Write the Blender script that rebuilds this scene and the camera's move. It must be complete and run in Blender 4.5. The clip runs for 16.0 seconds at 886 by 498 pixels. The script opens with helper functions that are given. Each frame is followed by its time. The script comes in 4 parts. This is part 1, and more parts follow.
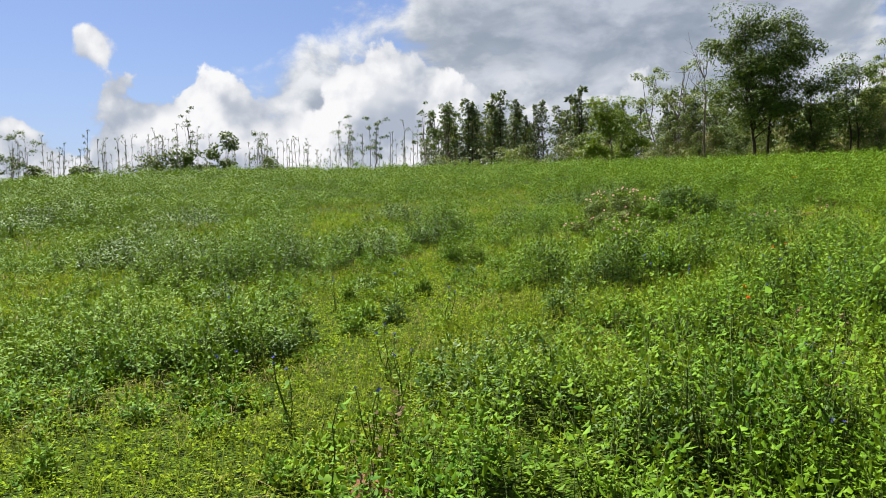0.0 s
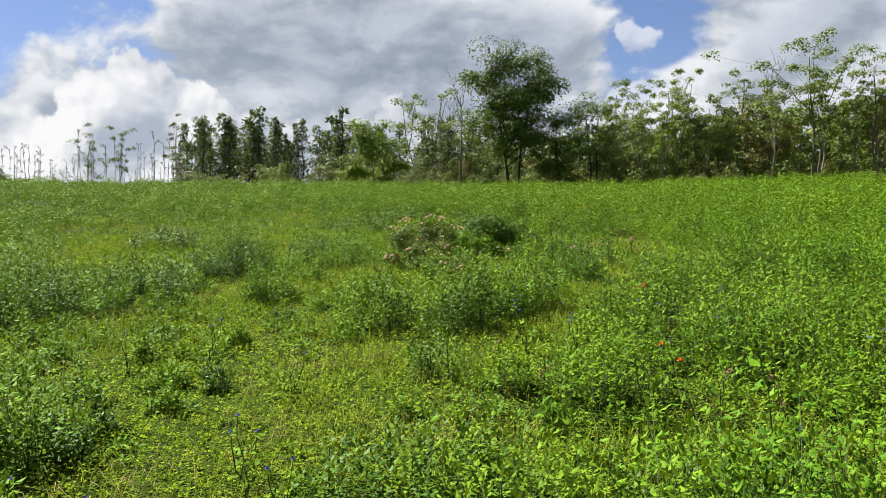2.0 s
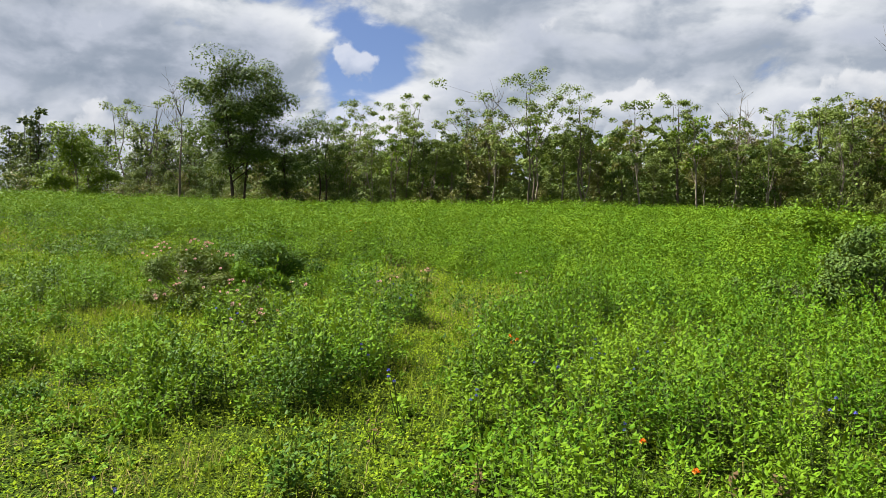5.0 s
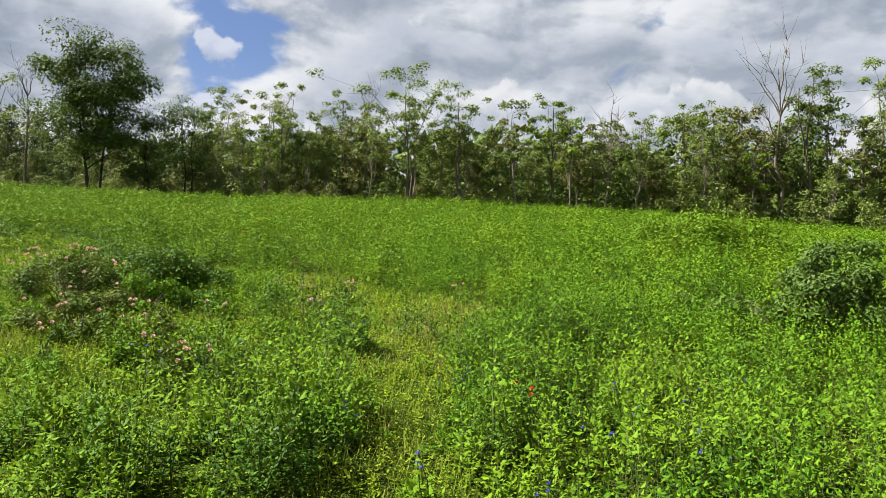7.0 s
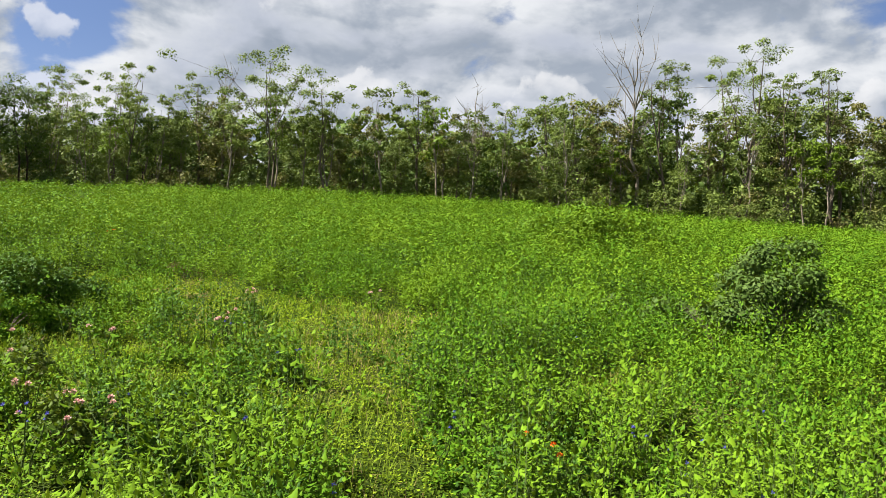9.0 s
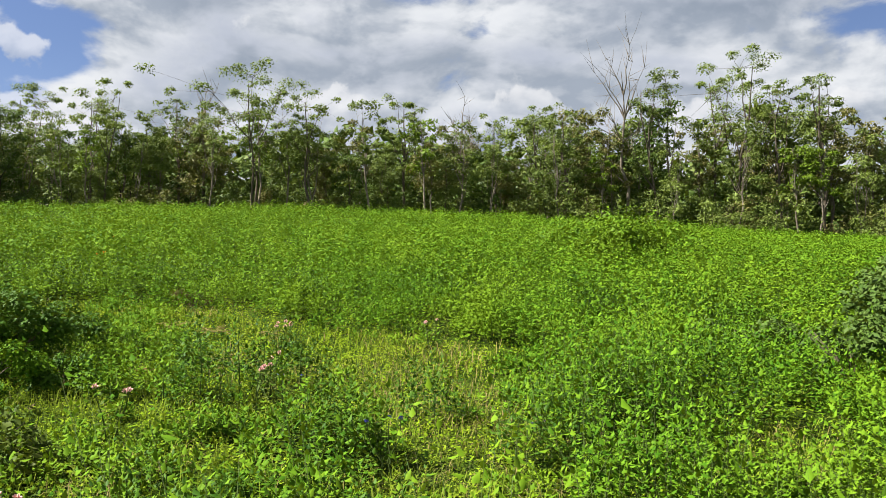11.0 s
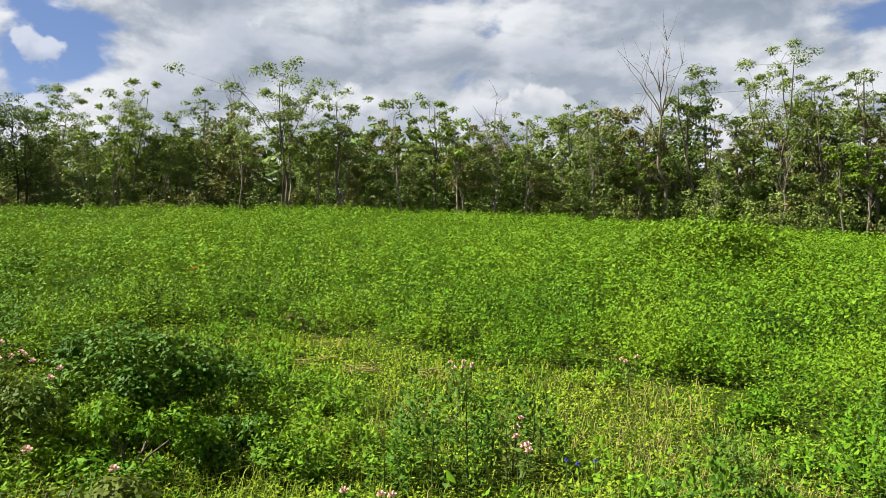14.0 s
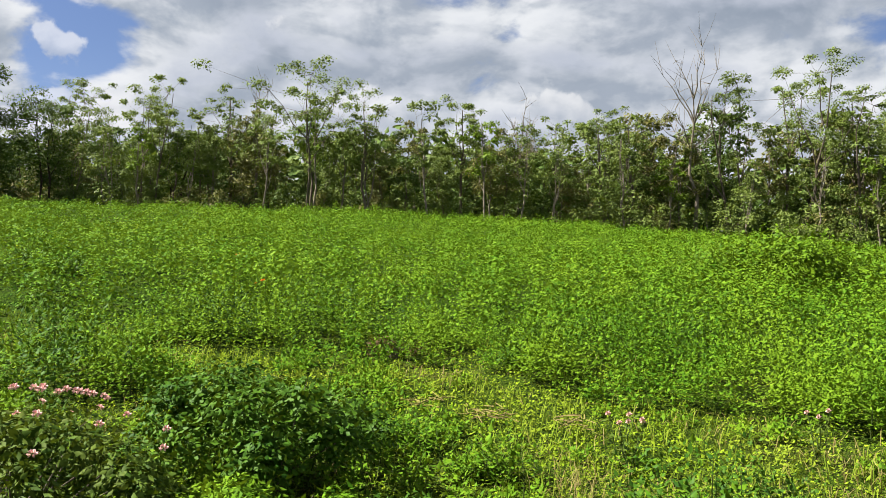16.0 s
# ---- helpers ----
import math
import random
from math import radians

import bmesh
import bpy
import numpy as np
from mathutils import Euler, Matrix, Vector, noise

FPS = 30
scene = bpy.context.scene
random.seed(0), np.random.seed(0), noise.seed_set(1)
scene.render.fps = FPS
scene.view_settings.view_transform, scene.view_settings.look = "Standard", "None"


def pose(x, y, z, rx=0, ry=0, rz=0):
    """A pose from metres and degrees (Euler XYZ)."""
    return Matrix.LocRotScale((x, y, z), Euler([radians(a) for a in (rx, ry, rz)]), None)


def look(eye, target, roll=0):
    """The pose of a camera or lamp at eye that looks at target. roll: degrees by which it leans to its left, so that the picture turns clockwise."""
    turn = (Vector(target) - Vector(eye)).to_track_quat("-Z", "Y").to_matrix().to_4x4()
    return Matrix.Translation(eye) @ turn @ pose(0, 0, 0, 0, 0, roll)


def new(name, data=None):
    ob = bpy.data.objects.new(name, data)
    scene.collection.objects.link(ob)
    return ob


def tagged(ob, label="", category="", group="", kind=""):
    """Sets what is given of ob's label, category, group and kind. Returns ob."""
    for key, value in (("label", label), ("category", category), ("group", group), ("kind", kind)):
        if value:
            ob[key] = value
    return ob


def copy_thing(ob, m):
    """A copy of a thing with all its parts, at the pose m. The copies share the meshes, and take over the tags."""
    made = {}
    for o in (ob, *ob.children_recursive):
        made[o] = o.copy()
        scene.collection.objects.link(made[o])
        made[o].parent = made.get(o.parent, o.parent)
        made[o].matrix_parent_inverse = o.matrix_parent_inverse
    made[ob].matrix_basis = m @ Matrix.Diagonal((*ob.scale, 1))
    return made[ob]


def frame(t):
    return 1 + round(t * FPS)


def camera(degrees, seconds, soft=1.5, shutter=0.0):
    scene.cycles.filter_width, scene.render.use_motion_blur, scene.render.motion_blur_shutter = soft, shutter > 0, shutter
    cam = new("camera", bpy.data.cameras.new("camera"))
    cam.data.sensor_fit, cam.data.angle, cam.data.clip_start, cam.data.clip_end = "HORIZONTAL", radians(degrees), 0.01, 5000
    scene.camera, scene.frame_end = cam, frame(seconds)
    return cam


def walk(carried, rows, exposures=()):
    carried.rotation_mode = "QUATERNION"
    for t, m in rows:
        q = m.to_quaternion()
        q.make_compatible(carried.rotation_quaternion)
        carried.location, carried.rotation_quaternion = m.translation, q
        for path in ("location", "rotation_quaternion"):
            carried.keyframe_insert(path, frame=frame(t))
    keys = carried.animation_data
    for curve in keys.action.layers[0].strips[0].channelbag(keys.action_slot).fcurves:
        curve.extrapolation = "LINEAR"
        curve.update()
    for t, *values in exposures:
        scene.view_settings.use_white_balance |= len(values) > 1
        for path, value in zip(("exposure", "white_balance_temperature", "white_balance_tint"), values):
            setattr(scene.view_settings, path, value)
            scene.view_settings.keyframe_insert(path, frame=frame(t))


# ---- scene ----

# seconds, eye x, y, z, yaw to the left of +y, pitch up, roll
PATH = [
    (0, 9.003, -7.662, 0.641, 56.59, -2.73, -1.52),
    (0.5, 8.646, -7.683, 0.687, 56.95, -3.20, -1.27),
    (1, 8.234, -7.563, 0.671, 54.38, -3.35, -0.72),
    (1.5, 7.774, -7.425, 0.726, 49.20, -3.02, -0.75),
    (2, 7.396, -7.346, 0.780, 39.28, -1.62, -0.51),
    (2.5, 7.122, -7.291, 0.813, 34.54, -1.33, -0.32),
    (3, 6.822, -7.158, 0.856, 32.26, -1.06, -0.23),
    (3.5, 6.467, -7.036, 0.843, 27.10, -0.75, 0.01),
    (4, 6.175, -6.896, 0.908, 21.46, -0.56, -0.01),
    (4.2, 6.047, -6.794, 0.906, 21.16, -0.41, -0.06),
    (6.3, 4.782, -5.722, 1.067, 15.97, -0.75, 1.53),
    (6.5, 4.639, -5.609, 1.081, 15.67, -0.84, 1.67),
    (7, 4.312, -5.369, 1.134, 9.84, -0.67, 1.21),
    (7.5, 4.050, -5.065, 1.163, 9.07, -0.52, 1.20),
    (8, 3.774, -4.833, 1.203, 8.45, -0.48, 0.95),
    (8.5, 3.534, -4.566, 1.254, 1.06, -0.91, 0.67),
    (9, 3.405, -4.280, 1.274, -0.33, -1.28, 0.87),
    (9.2, 3.325, -4.134, 1.313, -0.55, -1.16, 1.24),
    (11.3, 2.343, -2.423, 1.287, -1.90, -0.26, -0.42),
    (11.5, 2.242, -2.342, 1.342, -1.78, -0.42, -0.36),
    (12, 2.019, -2.105, 1.364, -1.63, -0.42, -0.68),
    (12.5, 1.758, -1.856, 1.424, -1.12, 0.04, -0.43),
    (13, 1.474, -1.638, 1.425, -0.99, 0.11, -0.64),
    (13.5, 1.220, -1.443, 1.459, -0.91, -0.07, -0.77),
    (14, 0.970, -1.139, 1.485, -0.86, -0.30, -0.48),
    (14.5, 0.717, -0.868, 1.501, -0.85, -0.48, -0.21),
    (15, 0.491, -0.587, 1.564, -0.95, -0.55, -0.03),
    (15.5, 0.286, -0.243, 1.605, -0.75, -0.41, 0.46),
    (16, 0.000, 0.000, 1.629, 0.06, -0.11, 0.86),
]


def eye_pose(x, y, z, yaw, pitch, roll):
    a, b = radians(yaw), radians(pitch)
    eye = Vector((x, y, z))
    return look(eye, eye + Vector((-math.sin(a) * math.cos(b), math.cos(a) * math.cos(b), math.sin(b))), roll)


cam = camera(57.55, 16.0, soft=0.45)
walk(cam, [(row[0], eye_pose(*row[1:])) for row in PATH])

# ---------------------------------------------------------------- sky, sun
SUN_AZ, SUN_EL = -88.0, 50.0      # degrees clockwise from +y, degrees up
sun_way = Vector((math.sin(radians(SUN_AZ)) * math.cos(radians(SUN_EL)),
                  math.cos(radians(SUN_AZ)) * math.cos(radians(SUN_EL)), math.sin(radians(SUN_EL))))
sun = new("sun", bpy.data.lights.new("sun", "SUN"))
sun.data.energy, sun.data.angle, sun.data.color = 5.0, radians(0.53), (1.0, 0.95, 0.86)
sun.matrix_world = look(sun_way * 50, (0, 0, 0))


class Nodes:
    """Short hand for building a node tree."""

    def __init__(self, tree):
        self.tree = tree
        tree.nodes.clear()

    def add(self, kind, **sets):
        node = self.tree.nodes.new(kind)
        for key, value in sets.items():
            if key == "blend_type":
                node.blend_type = value
            elif key == "data_type":
                node.data_type = value
            elif key == "operation":
                node.operation = value
            elif key == "sky_type":
                node.sky_type = value
        return node

    def link(self, a, b):
        self.tree.links.new(a, b)

    def value(self, target, v):
        if isinstance(v, (int, float)):
            target.default_value = v
        elif isinstance(v, tuple):
            target.default_value = v if len(v) == len(target.default_value) else (*v, 1.0)
        else:
            self.link(v, target)

    def math(self, op, a, b=0.0, clamp=False):
        n = self.add("ShaderNodeMath", operation=op)
        n.use_clamp = clamp
        self.value(n.inputs[0], a)
        self.value(n.inputs[1], b)
        return n.outputs[0]

    def mix(self, f, a, b, blend="MIX"):
        n = self.add("ShaderNodeMixRGB", blend_type=blend)
        self.value(n.inputs[0], f)
        self.value(n.inputs[1], a)
        self.value(n.inputs[2], b)
        return n.outputs[0]

    def noise(self, vector, scale, detail=4.0, rough=0.55, distortion=0.0):
        n = self.add("ShaderNodeTexNoise")
        self.link(vector, n.inputs["Vector"])
        n.inputs["Scale"].default_value, n.inputs["Detail"].default_value = scale, detail
        n.inputs["Roughness"].default_value, n.inputs["Distortion"].default_value = rough, distortion
        return n.outputs["Fac"]

    def span(self, v, lo, hi, a=0.0, b=1.0, smooth=True):
        n = self.add("ShaderNodeMapRange")
        n.interpolation_type = "SMOOTHSTEP" if smooth else "LINEAR"
        self.value(n.inputs[0], v)
        for i, x in enumerate((lo, hi, a, b)):
            n.inputs[i + 1].default_value = x
        return n.outputs[0]


def build_sky():
    world = bpy.data.worlds.new("sky")
    scene.world = world
    world.use_nodes = True
    n = Nodes(world.node_tree)
    sky = n.add("ShaderNodeTexSky", sky_type="NISHITA")
    sky.sun_disc = False
    sky.sun_elevation, sky.sun_rotation = radians(SUN_EL), radians(SUN_AZ)
    sky.air_density, sky.dust_density = 1.0, 0.6
    way = n.add("ShaderNodeTexCoord").outputs["Generated"]
    sep = n.add("ShaderNodeSeparateXYZ")
    n.link(way, sep.inputs[0])
    x, y, z = sep.outputs
    # bearing and height above the horizon, in degrees
    bearing = n.math("MULTIPLY", n.math("ARCTAN2", x, y), 57.2958)
    high = n.math("MULTIPLY", n.math("ARCSINE", z), 57.2958)

    def spot(at, up, wide, tall, amount):
        """A soft swelling of the cloud field round one bearing and height."""
        u = n.math("DIVIDE", n.math("SUBTRACT", bearing, at), wide)
        q = n.math("MULTIPLY", u, u)
        if tall:
            v = n.math("DIVIDE", n.math("SUBTRACT", high, up), tall)
            q = n.math("ADD", q, n.math("MULTIPLY", v, v))
        return n.math("MULTIPLY", n.math("EXPONENT", n.math("MULTIPLY", q, -1.0)), amount)

    def total(*terms):
        out = terms[0]
        for t in terms[1:]:
            out = n.math("ADD", out, t)
        return out

    def moved(v, offset):
        node = n.add("ShaderNodeVectorMath", operation="ADD")
        n.link(v, node.inputs[0])
        node.inputs[1].default_value = offset
        return node.outputs[0]

    tall = n.add("ShaderNodeCombineXYZ")
    n.link(n.math("ADD", x, 7.3), tall.inputs[0])
    n.link(n.math("ADD", y, 4.1), tall.inputs[1])
    n.link(n.math("MULTIPLY", z, 1.8), tall.inputs[2])
    p = tall.outputs[0]
    # layered cloud: open to the west, a rift to the north-west, heavy grey bellies elsewhere
    big, billow = n.noise(p, 3.1, 3.0, 0.5), n.noise(p, 8.5, 9.0, 0.55, 0.2)
    body = total(n.math("MULTIPLY", big, 0.50), n.math("MULTIPLY", billow, 0.50), n.span(bearing, -62, -48, 0.10, 0.155),
                 spot(-84, 14, 21, 9, -0.30), spot(-24.0, 13.0, 4.2, 3.4, -0.19), spot(9, 11, 4.0, 1.6, -0.08),
                 spot(-12, 9, 5.0, 3.0, -0.05), spot(31, 15, 7, 4, -0.06))
    cover = n.span(body, 0.490, 0.575)
    belly = total(spot(-39, 12.0, 11, 3.4, 0.20), spot(-52, 14, 8, 4, 0.10), spot(1, 13.0, 9, 2.4, 0.13), spot(-13, 16, 6, 2, 0.06),
                  spot(24, 15.5, 9, 2.6, 0.14), n.span(high, 16, 40, 0.0, 0.10))
    deep = n.span(n.math("ADD", body, belly), 0.60, 0.82)
    rim = n.math("SUBTRACT", n.noise(p, 8.5, 5.0, 0.5, 0.2), n.noise(moved(p, (-0.022, 0.0, 0.055)), 8.5, 5.0, 0.5, 0.2))
    fine = n.math("SUBTRACT", billow, n.noise(moved(p, (-0.008, 0.0, 0.018)), 8.5, 9.0, 0.55, 0.2))
    relief = n.math("ADD", n.math("MULTIPLY", n.span(rim, -0.15, 0.15), 0.7), n.math("MULTIPLY", n.span(fine, -0.07, 0.07), 0.3))
    white = n.mix(relief, (0.36, 0.41, 0.49), (0.80, 0.82, 0.85))
    dull = n.mix(relief, (0.28, 0.33, 0.41), (0.50, 0.54, 0.63))
    cloud = n.mix(deep, white, dull)
    # heaped white cloud standing low, with lit crowns and grey bellies
    far = moved(way, (3.37, 5.61, 1.43))
    pile = n.noise(far, 9.5, 10.0, 0.52, 0.1)
    pile_big = n.noise(far, 9.5, 3.0, 0.5, 0.1)
    crown = total(7.6, spot(-74, 0, 3.2, 0, 2.6), spot(-61, 0, 5.5, 0, 4.2), spot(-81.0, 0, 3.0, 0, -1.6), spot(-26, 0, 3.0, 0, 3.2),
                  spot(-22.0, 0, 1.6, 0, 1.6), spot(-5, 0, 12, 0, 1.6), spot(18, 0, 3, 0, 3.0))
    heap = total(crown, n.math("MULTIPLY", high, -1.0), n.math("MULTIPLY", n.math("SUBTRACT", pile, 0.5), 19.0))
    heap = n.math("MAXIMUM", heap, n.math("SUBTRACT", total(spot(-79.5, 11.6, 1.6, 1.5, 2.0), spot(-86, 15.5, 3.0, 1.2, 2.7),
                                                            n.math("MULTIPLY", n.math("SUBTRACT", pile, 0.5), 12.0)), 1.8))
    heap_top = n.math("MULTIPLY", n.span(heap, 0.0, 0.8), n.span(bearing, -58, -45, 1.0, 0.6))
    lit = n.math("SUBTRACT", pile_big, n.noise(moved(far, (-0.020, 0.0, 0.030)), 9.5, 3.0, 0.5, 0.1))
    small = n.math("SUBTRACT", pile, n.noise(moved(far, (-0.007, 0.0, 0.010)), 9.5, 10.0, 0.52, 0.1))
    heap_lit = n.math("ADD", n.math("MULTIPLY", n.span(lit, -0.14, 0.10), 0.65), n.math("MULTIPLY", n.span(small, -0.06, 0.06), 0.35))
    heap_col = n.mix(heap_lit, (0.40, 0.45, 0.54), (0.90, 0.90, 0.91))
    skyc = n.mix(1.0, sky.outputs[0], (0.062, 0.070, 0.096), "MULTIPLY")
    haze = n.mix(n.span(high, -1, 14, 0.55, 0.12), skyc, (0.42, 0.54, 0.80))
    both = n.mix(heap_top, n.mix(cover, haze, cloud), heap_col)
    below = n.mix(n.span(z, -0.05, 0.0), (0.10, 0.14, 0.05), both)
    bg = n.add("ShaderNodeBackground")
    n.link(below, bg.inputs[0])
    bg.inputs[1].default_value = 0.258
    n.link(bg.outputs[0], n.add("ShaderNodeOutputWorld").inputs[0])


build_sky()
scene.view_settings.exposure = 2.05

# ---------------------------------------------------------------- materials


def material(name):
    m = bpy.data.materials.new(name)
    m.use_nodes = True
    return m, Nodes(m.node_tree)


def leaf_material(name, dark, light, other, rough=0.45, through_leaf=0.35, patch=0.5, gloss=0.4):
    """Leaves: each its own tone, drifting to another hue in patches; light shines through."""
    m, n = material(name)
    geo = n.add("ShaderNodeNewGeometry")
    r = geo.outputs["Random Per Island"]
    pos = geo.outputs["Position"]
    col = n.mix(n.span(r, 0.0, 1.0, smooth=False), dark, light)
    col = n.mix(n.span(n.noise(pos, patch, 4.0), 0.40, 0.66, 0.0, 0.8), col, other)
    col = n.mix(n.span(n.noise(pos, 30.0, 2.0), 0.3, 0.7, 0.0, 0.3), col, dark)
    bs = n.add("ShaderNodeBsdfPrincipled")
    n.link(col, bs.inputs["Base Color"])
    bs.inputs["Roughness"].default_value = rough
    bs.inputs["Specular IOR Level"].default_value = gloss
    tr = n.add("ShaderNodeBsdfTranslucent")
    n.link(n.mix(0.5, col, (0.20, 0.25, 0.01)), tr.inputs[0])
    mx = n.add("ShaderNodeMixShader")
    mx.inputs[0].default_value = through_leaf
    n.link(bs.outputs[0], mx.inputs[1])
    n.link(tr.outputs[0], mx.inputs[2])
    n.link(mx.outputs[0], n.add("ShaderNodeOutputMaterial").inputs[0])
    return m


def solid_material(name, a, b, scale=6.0, rough=0.8, bump=0.3):
    m, n = material(name)
    pos = n.add("ShaderNodeNewGeometry").outputs["Position"]
    col = n.mix(n.span(n.noise(pos, scale, 5.0), 0.3, 0.7), a, b)
    col = n.mix(n.span(n.noise(pos, scale * 9, 3.0), 0.35, 0.7, 0.0, 0.5), col, tuple(c * 0.55 for c in a))
    bs = n.add("ShaderNodeBsdfPrincipled")
    n.link(col, bs.inputs["Base Color"])
    bs.inputs["Roughness"].default_value = rough
    bs.inputs["Specular IOR Level"].default_value = 0.08
    bp = n.add("ShaderNodeBump")
    bp.inputs["Strength"].default_value, bp.inputs["Distance"].default_value = bump, 0.02
    n.link(n.noise(pos, scale * 5, 4.0), bp.inputs["Height"])
    n.link(bp.outputs[0], bs.inputs["Normal"])
    n.link(bs.outputs[0], n.add("ShaderNodeOutputMaterial").inputs[0])
    return m


def turf_material(name, dark, light, dry):
    """Ground grown over with tiny creeping leaves."""
    m, n = material(name)
    pos = n.add("ShaderNodeNewGeometry").outputs["Position"]
    cell = n.add("ShaderNodeTexVoronoi")
    n.link(pos, cell.inputs["Vector"])
    cell.inputs["Scale"].default_value = 42.0
    tone = n.add("ShaderNodeSeparateColor")
    n.link(cell.outputs["Color"], tone.inputs[0])
    col = n.mix(tone.outputs[0], dark, light)
    col = n.mix(n.span(n.noise(pos, 1.3, 4.0), 0.50, 0.72, 0.0, 0.5), col, dry)
    col = n.mix(n.span(n.noise(pos, 14.0, 3.0), 0.45, 0.70, 0.0, 0.75), col, (0.022, 0.034, 0.006))
    bs = n.add("ShaderNodeBsdfPrincipled")
    n.link(col, bs.inputs["Base Color"])
    bs.inputs["Roughness"].default_value = 0.95
    bs.inputs["Specular IOR Level"].default_value = 0.03
    bp = n.add("ShaderNodeBump")
    bp.inputs["Strength"].default_value, bp.inputs["Distance"].default_value = 1.0, 0.03
    n.link(n.math("ADD", cell.outputs["Distance"], n.noise(pos, 25.0, 3.0)), bp.inputs["Height"])
    n.link(bp.outputs[0], bs.inputs["Normal"])
    n.link(bs.outputs[0], n.add("ShaderNodeOutputMaterial").inputs[0])
    return m


# turf toned down so the shade between weeds is partly in its colour
M_GROUND = turf_material("meadow_turf", (0.009, 0.022, 0.002), (0.048, 0.080, 0.005), (0.058, 0.066, 0.012))
# lower leaves painted dark, the shade between the stems put into their colour
M_UNDER_SHADE = turf_material("undergrowth_shade_leaf", (0.007, 0.021, 0.001), (0.038, 0.074, 0.004), (0.044, 0.066, 0.005))
M_SOIL = solid_material("red_soil", (0.090, 0.040, 0.022), (0.134, 0.064, 0.034), 12.0, 0.95, 0.8)
M_HERB = leaf_material("herb_leaf", (0.020, 0.070, 0.003), (0.100, 0.194, 0.010), (0.120, 0.196, 0.010), 0.6, 0.12, 0.7, 0.03)
M_COVER = leaf_material("cover_leaf", (0.070, 0.130, 0.006), (0.196, 0.264, 0.016), (0.170, 0.216, 0.020), 0.7, 0.14, 0.9, 0.0)
M_GRASS = leaf_material("grass_blade", (0.072, 0.120, 0.010), (0.166, 0.210, 0.024), (0.140, 0.174, 0.022), 0.7, 0.15, 0.8, 0.0)
M_DRY = leaf_material("dry_grass", (0.150, 0.112, 0.038), (0.256, 0.202, 0.090), (0.170, 0.154, 0.042), 0.8, 0.2, 1.0, 0.1)
M_STEM = solid_material("green_stem", (0.032, 0.054, 0.010), (0.048, 0.070, 0.016), 8.0, 0.7, 0.1)
M_BUSH = leaf_material("bush_leaf", (0.012, 0.043, 0.003), (0.050, 0.110, 0.008), (0.052, 0.108, 0.007), 0.55, 0.08, 1.5, 0.06)
M_GREYBUSH = leaf_material("grey_green_leaf", (0.032, 0.064, 0.012), (0.074, 0.112, 0.026), (0.052, 0.094, 0.014), 0.55, 0.10, 1.5, 0.05)
M_LANTANA = leaf_material("lantana_leaf", (0.022, 0.052, 0.006), (0.074, 0.112, 0.014), (0.080, 0.088, 0.018), 0.6, 0.10, 2.0, 0.05)
M_VINE = leaf_material("vine_leaf", (0.030, 0.080, 0.003), (0.104, 0.178, 0.009), (0.088, 0.148, 0.007), 0.55, 0.14, 0.8, 0.05)
M_TREE_DARK = leaf_material("dark_tree_leaf", (0.028, 0.056, 0.009), (0.076, 0.116, 0.024), (0.056, 0.092, 0.015), 0.5, 0.10, 0.3, 0.07)
M_TREE_MID = leaf_material("tree_leaf", (0.050, 0.080, 0.015), (0.124, 0.160, 0.042), (0.096, 0.128, 0.028), 0.5, 0.15, 0.25, 0.07)
M_TREE_LIGHT = leaf_material("light_tree_leaf", (0.064, 0.100, 0.017), (0.150, 0.190, 0.048), (0.112, 0.148, 0.030), 0.5, 0.16, 0.25, 0.07)
M_TREE_BROWN = leaf_material("brownish_tree_leaf", (0.076, 0.074, 0.022), (0.150, 0.136, 0.048), (0.096, 0.110, 0.028), 0.5, 0.16, 0.3, 0.07)
M_ROUND = leaf_material("yellow_green_tree_leaf", (0.050, 0.092, 0.006), (0.118, 0.180, 0.016), (0.088, 0.142, 0.010), 0.5, 0.15, 0.3, 0.06)
M_PINE = leaf_material("pine_needle", (0.024, 0.046, 0.016), (0.062, 0.088, 0.036), (0.040, 0.064, 0.022), 0.5, 0.15, 0.2, 0.1)
M_BARK = solid_material("grey_bark", (0.070, 0.056, 0.042), (0.118, 0.098, 0.074), 5.0, 0.9, 0.6)
M_BARK_DARK = solid_material("dark_bark", (0.030, 0.023, 0.018), (0.058, 0.047, 0.035), 5.0, 0.9, 0.6)
M_BARK_PALE = solid_material("pale_bark", (0.128, 0.106, 0.080), (0.192, 0.166, 0.134), 4.0, 0.85, 0.4)
M_PINK = solid_material("pink_petal", (0.62, 0.30, 0.30), (0.72, 0.50, 0.42), 90.0, 0.6, 0.1)
M_ORANGE = solid_material("orange_petal", (0.75, 0.12, 0.012), (0.80, 0.22, 0.02), 60.0, 0.55, 0.1)
M_BLUE = solid_material("blue_petal", (0.047, 0.047, 0.280), (0.107, 0.107, 0.400), 60.0, 0.6, 0.1)
M_DEADLEAF = leaf_material("dead_leaf", (0.044, 0.026, 0.011), (0.110, 0.072, 0.034), (0.070, 0.058, 0.022), 0.8, 0.15, 4.0, 0.1)

# ---------------------------------------------------------------- the lie of the land
SLOPE_X, SLOPE_Y = -0.0484, 0.0517


def hashed(i, j, seed):
    v = np.sin(i * 127.1 + j * 311.7 + seed * 74.7) * 43758.5453
    return v - np.floor(v)


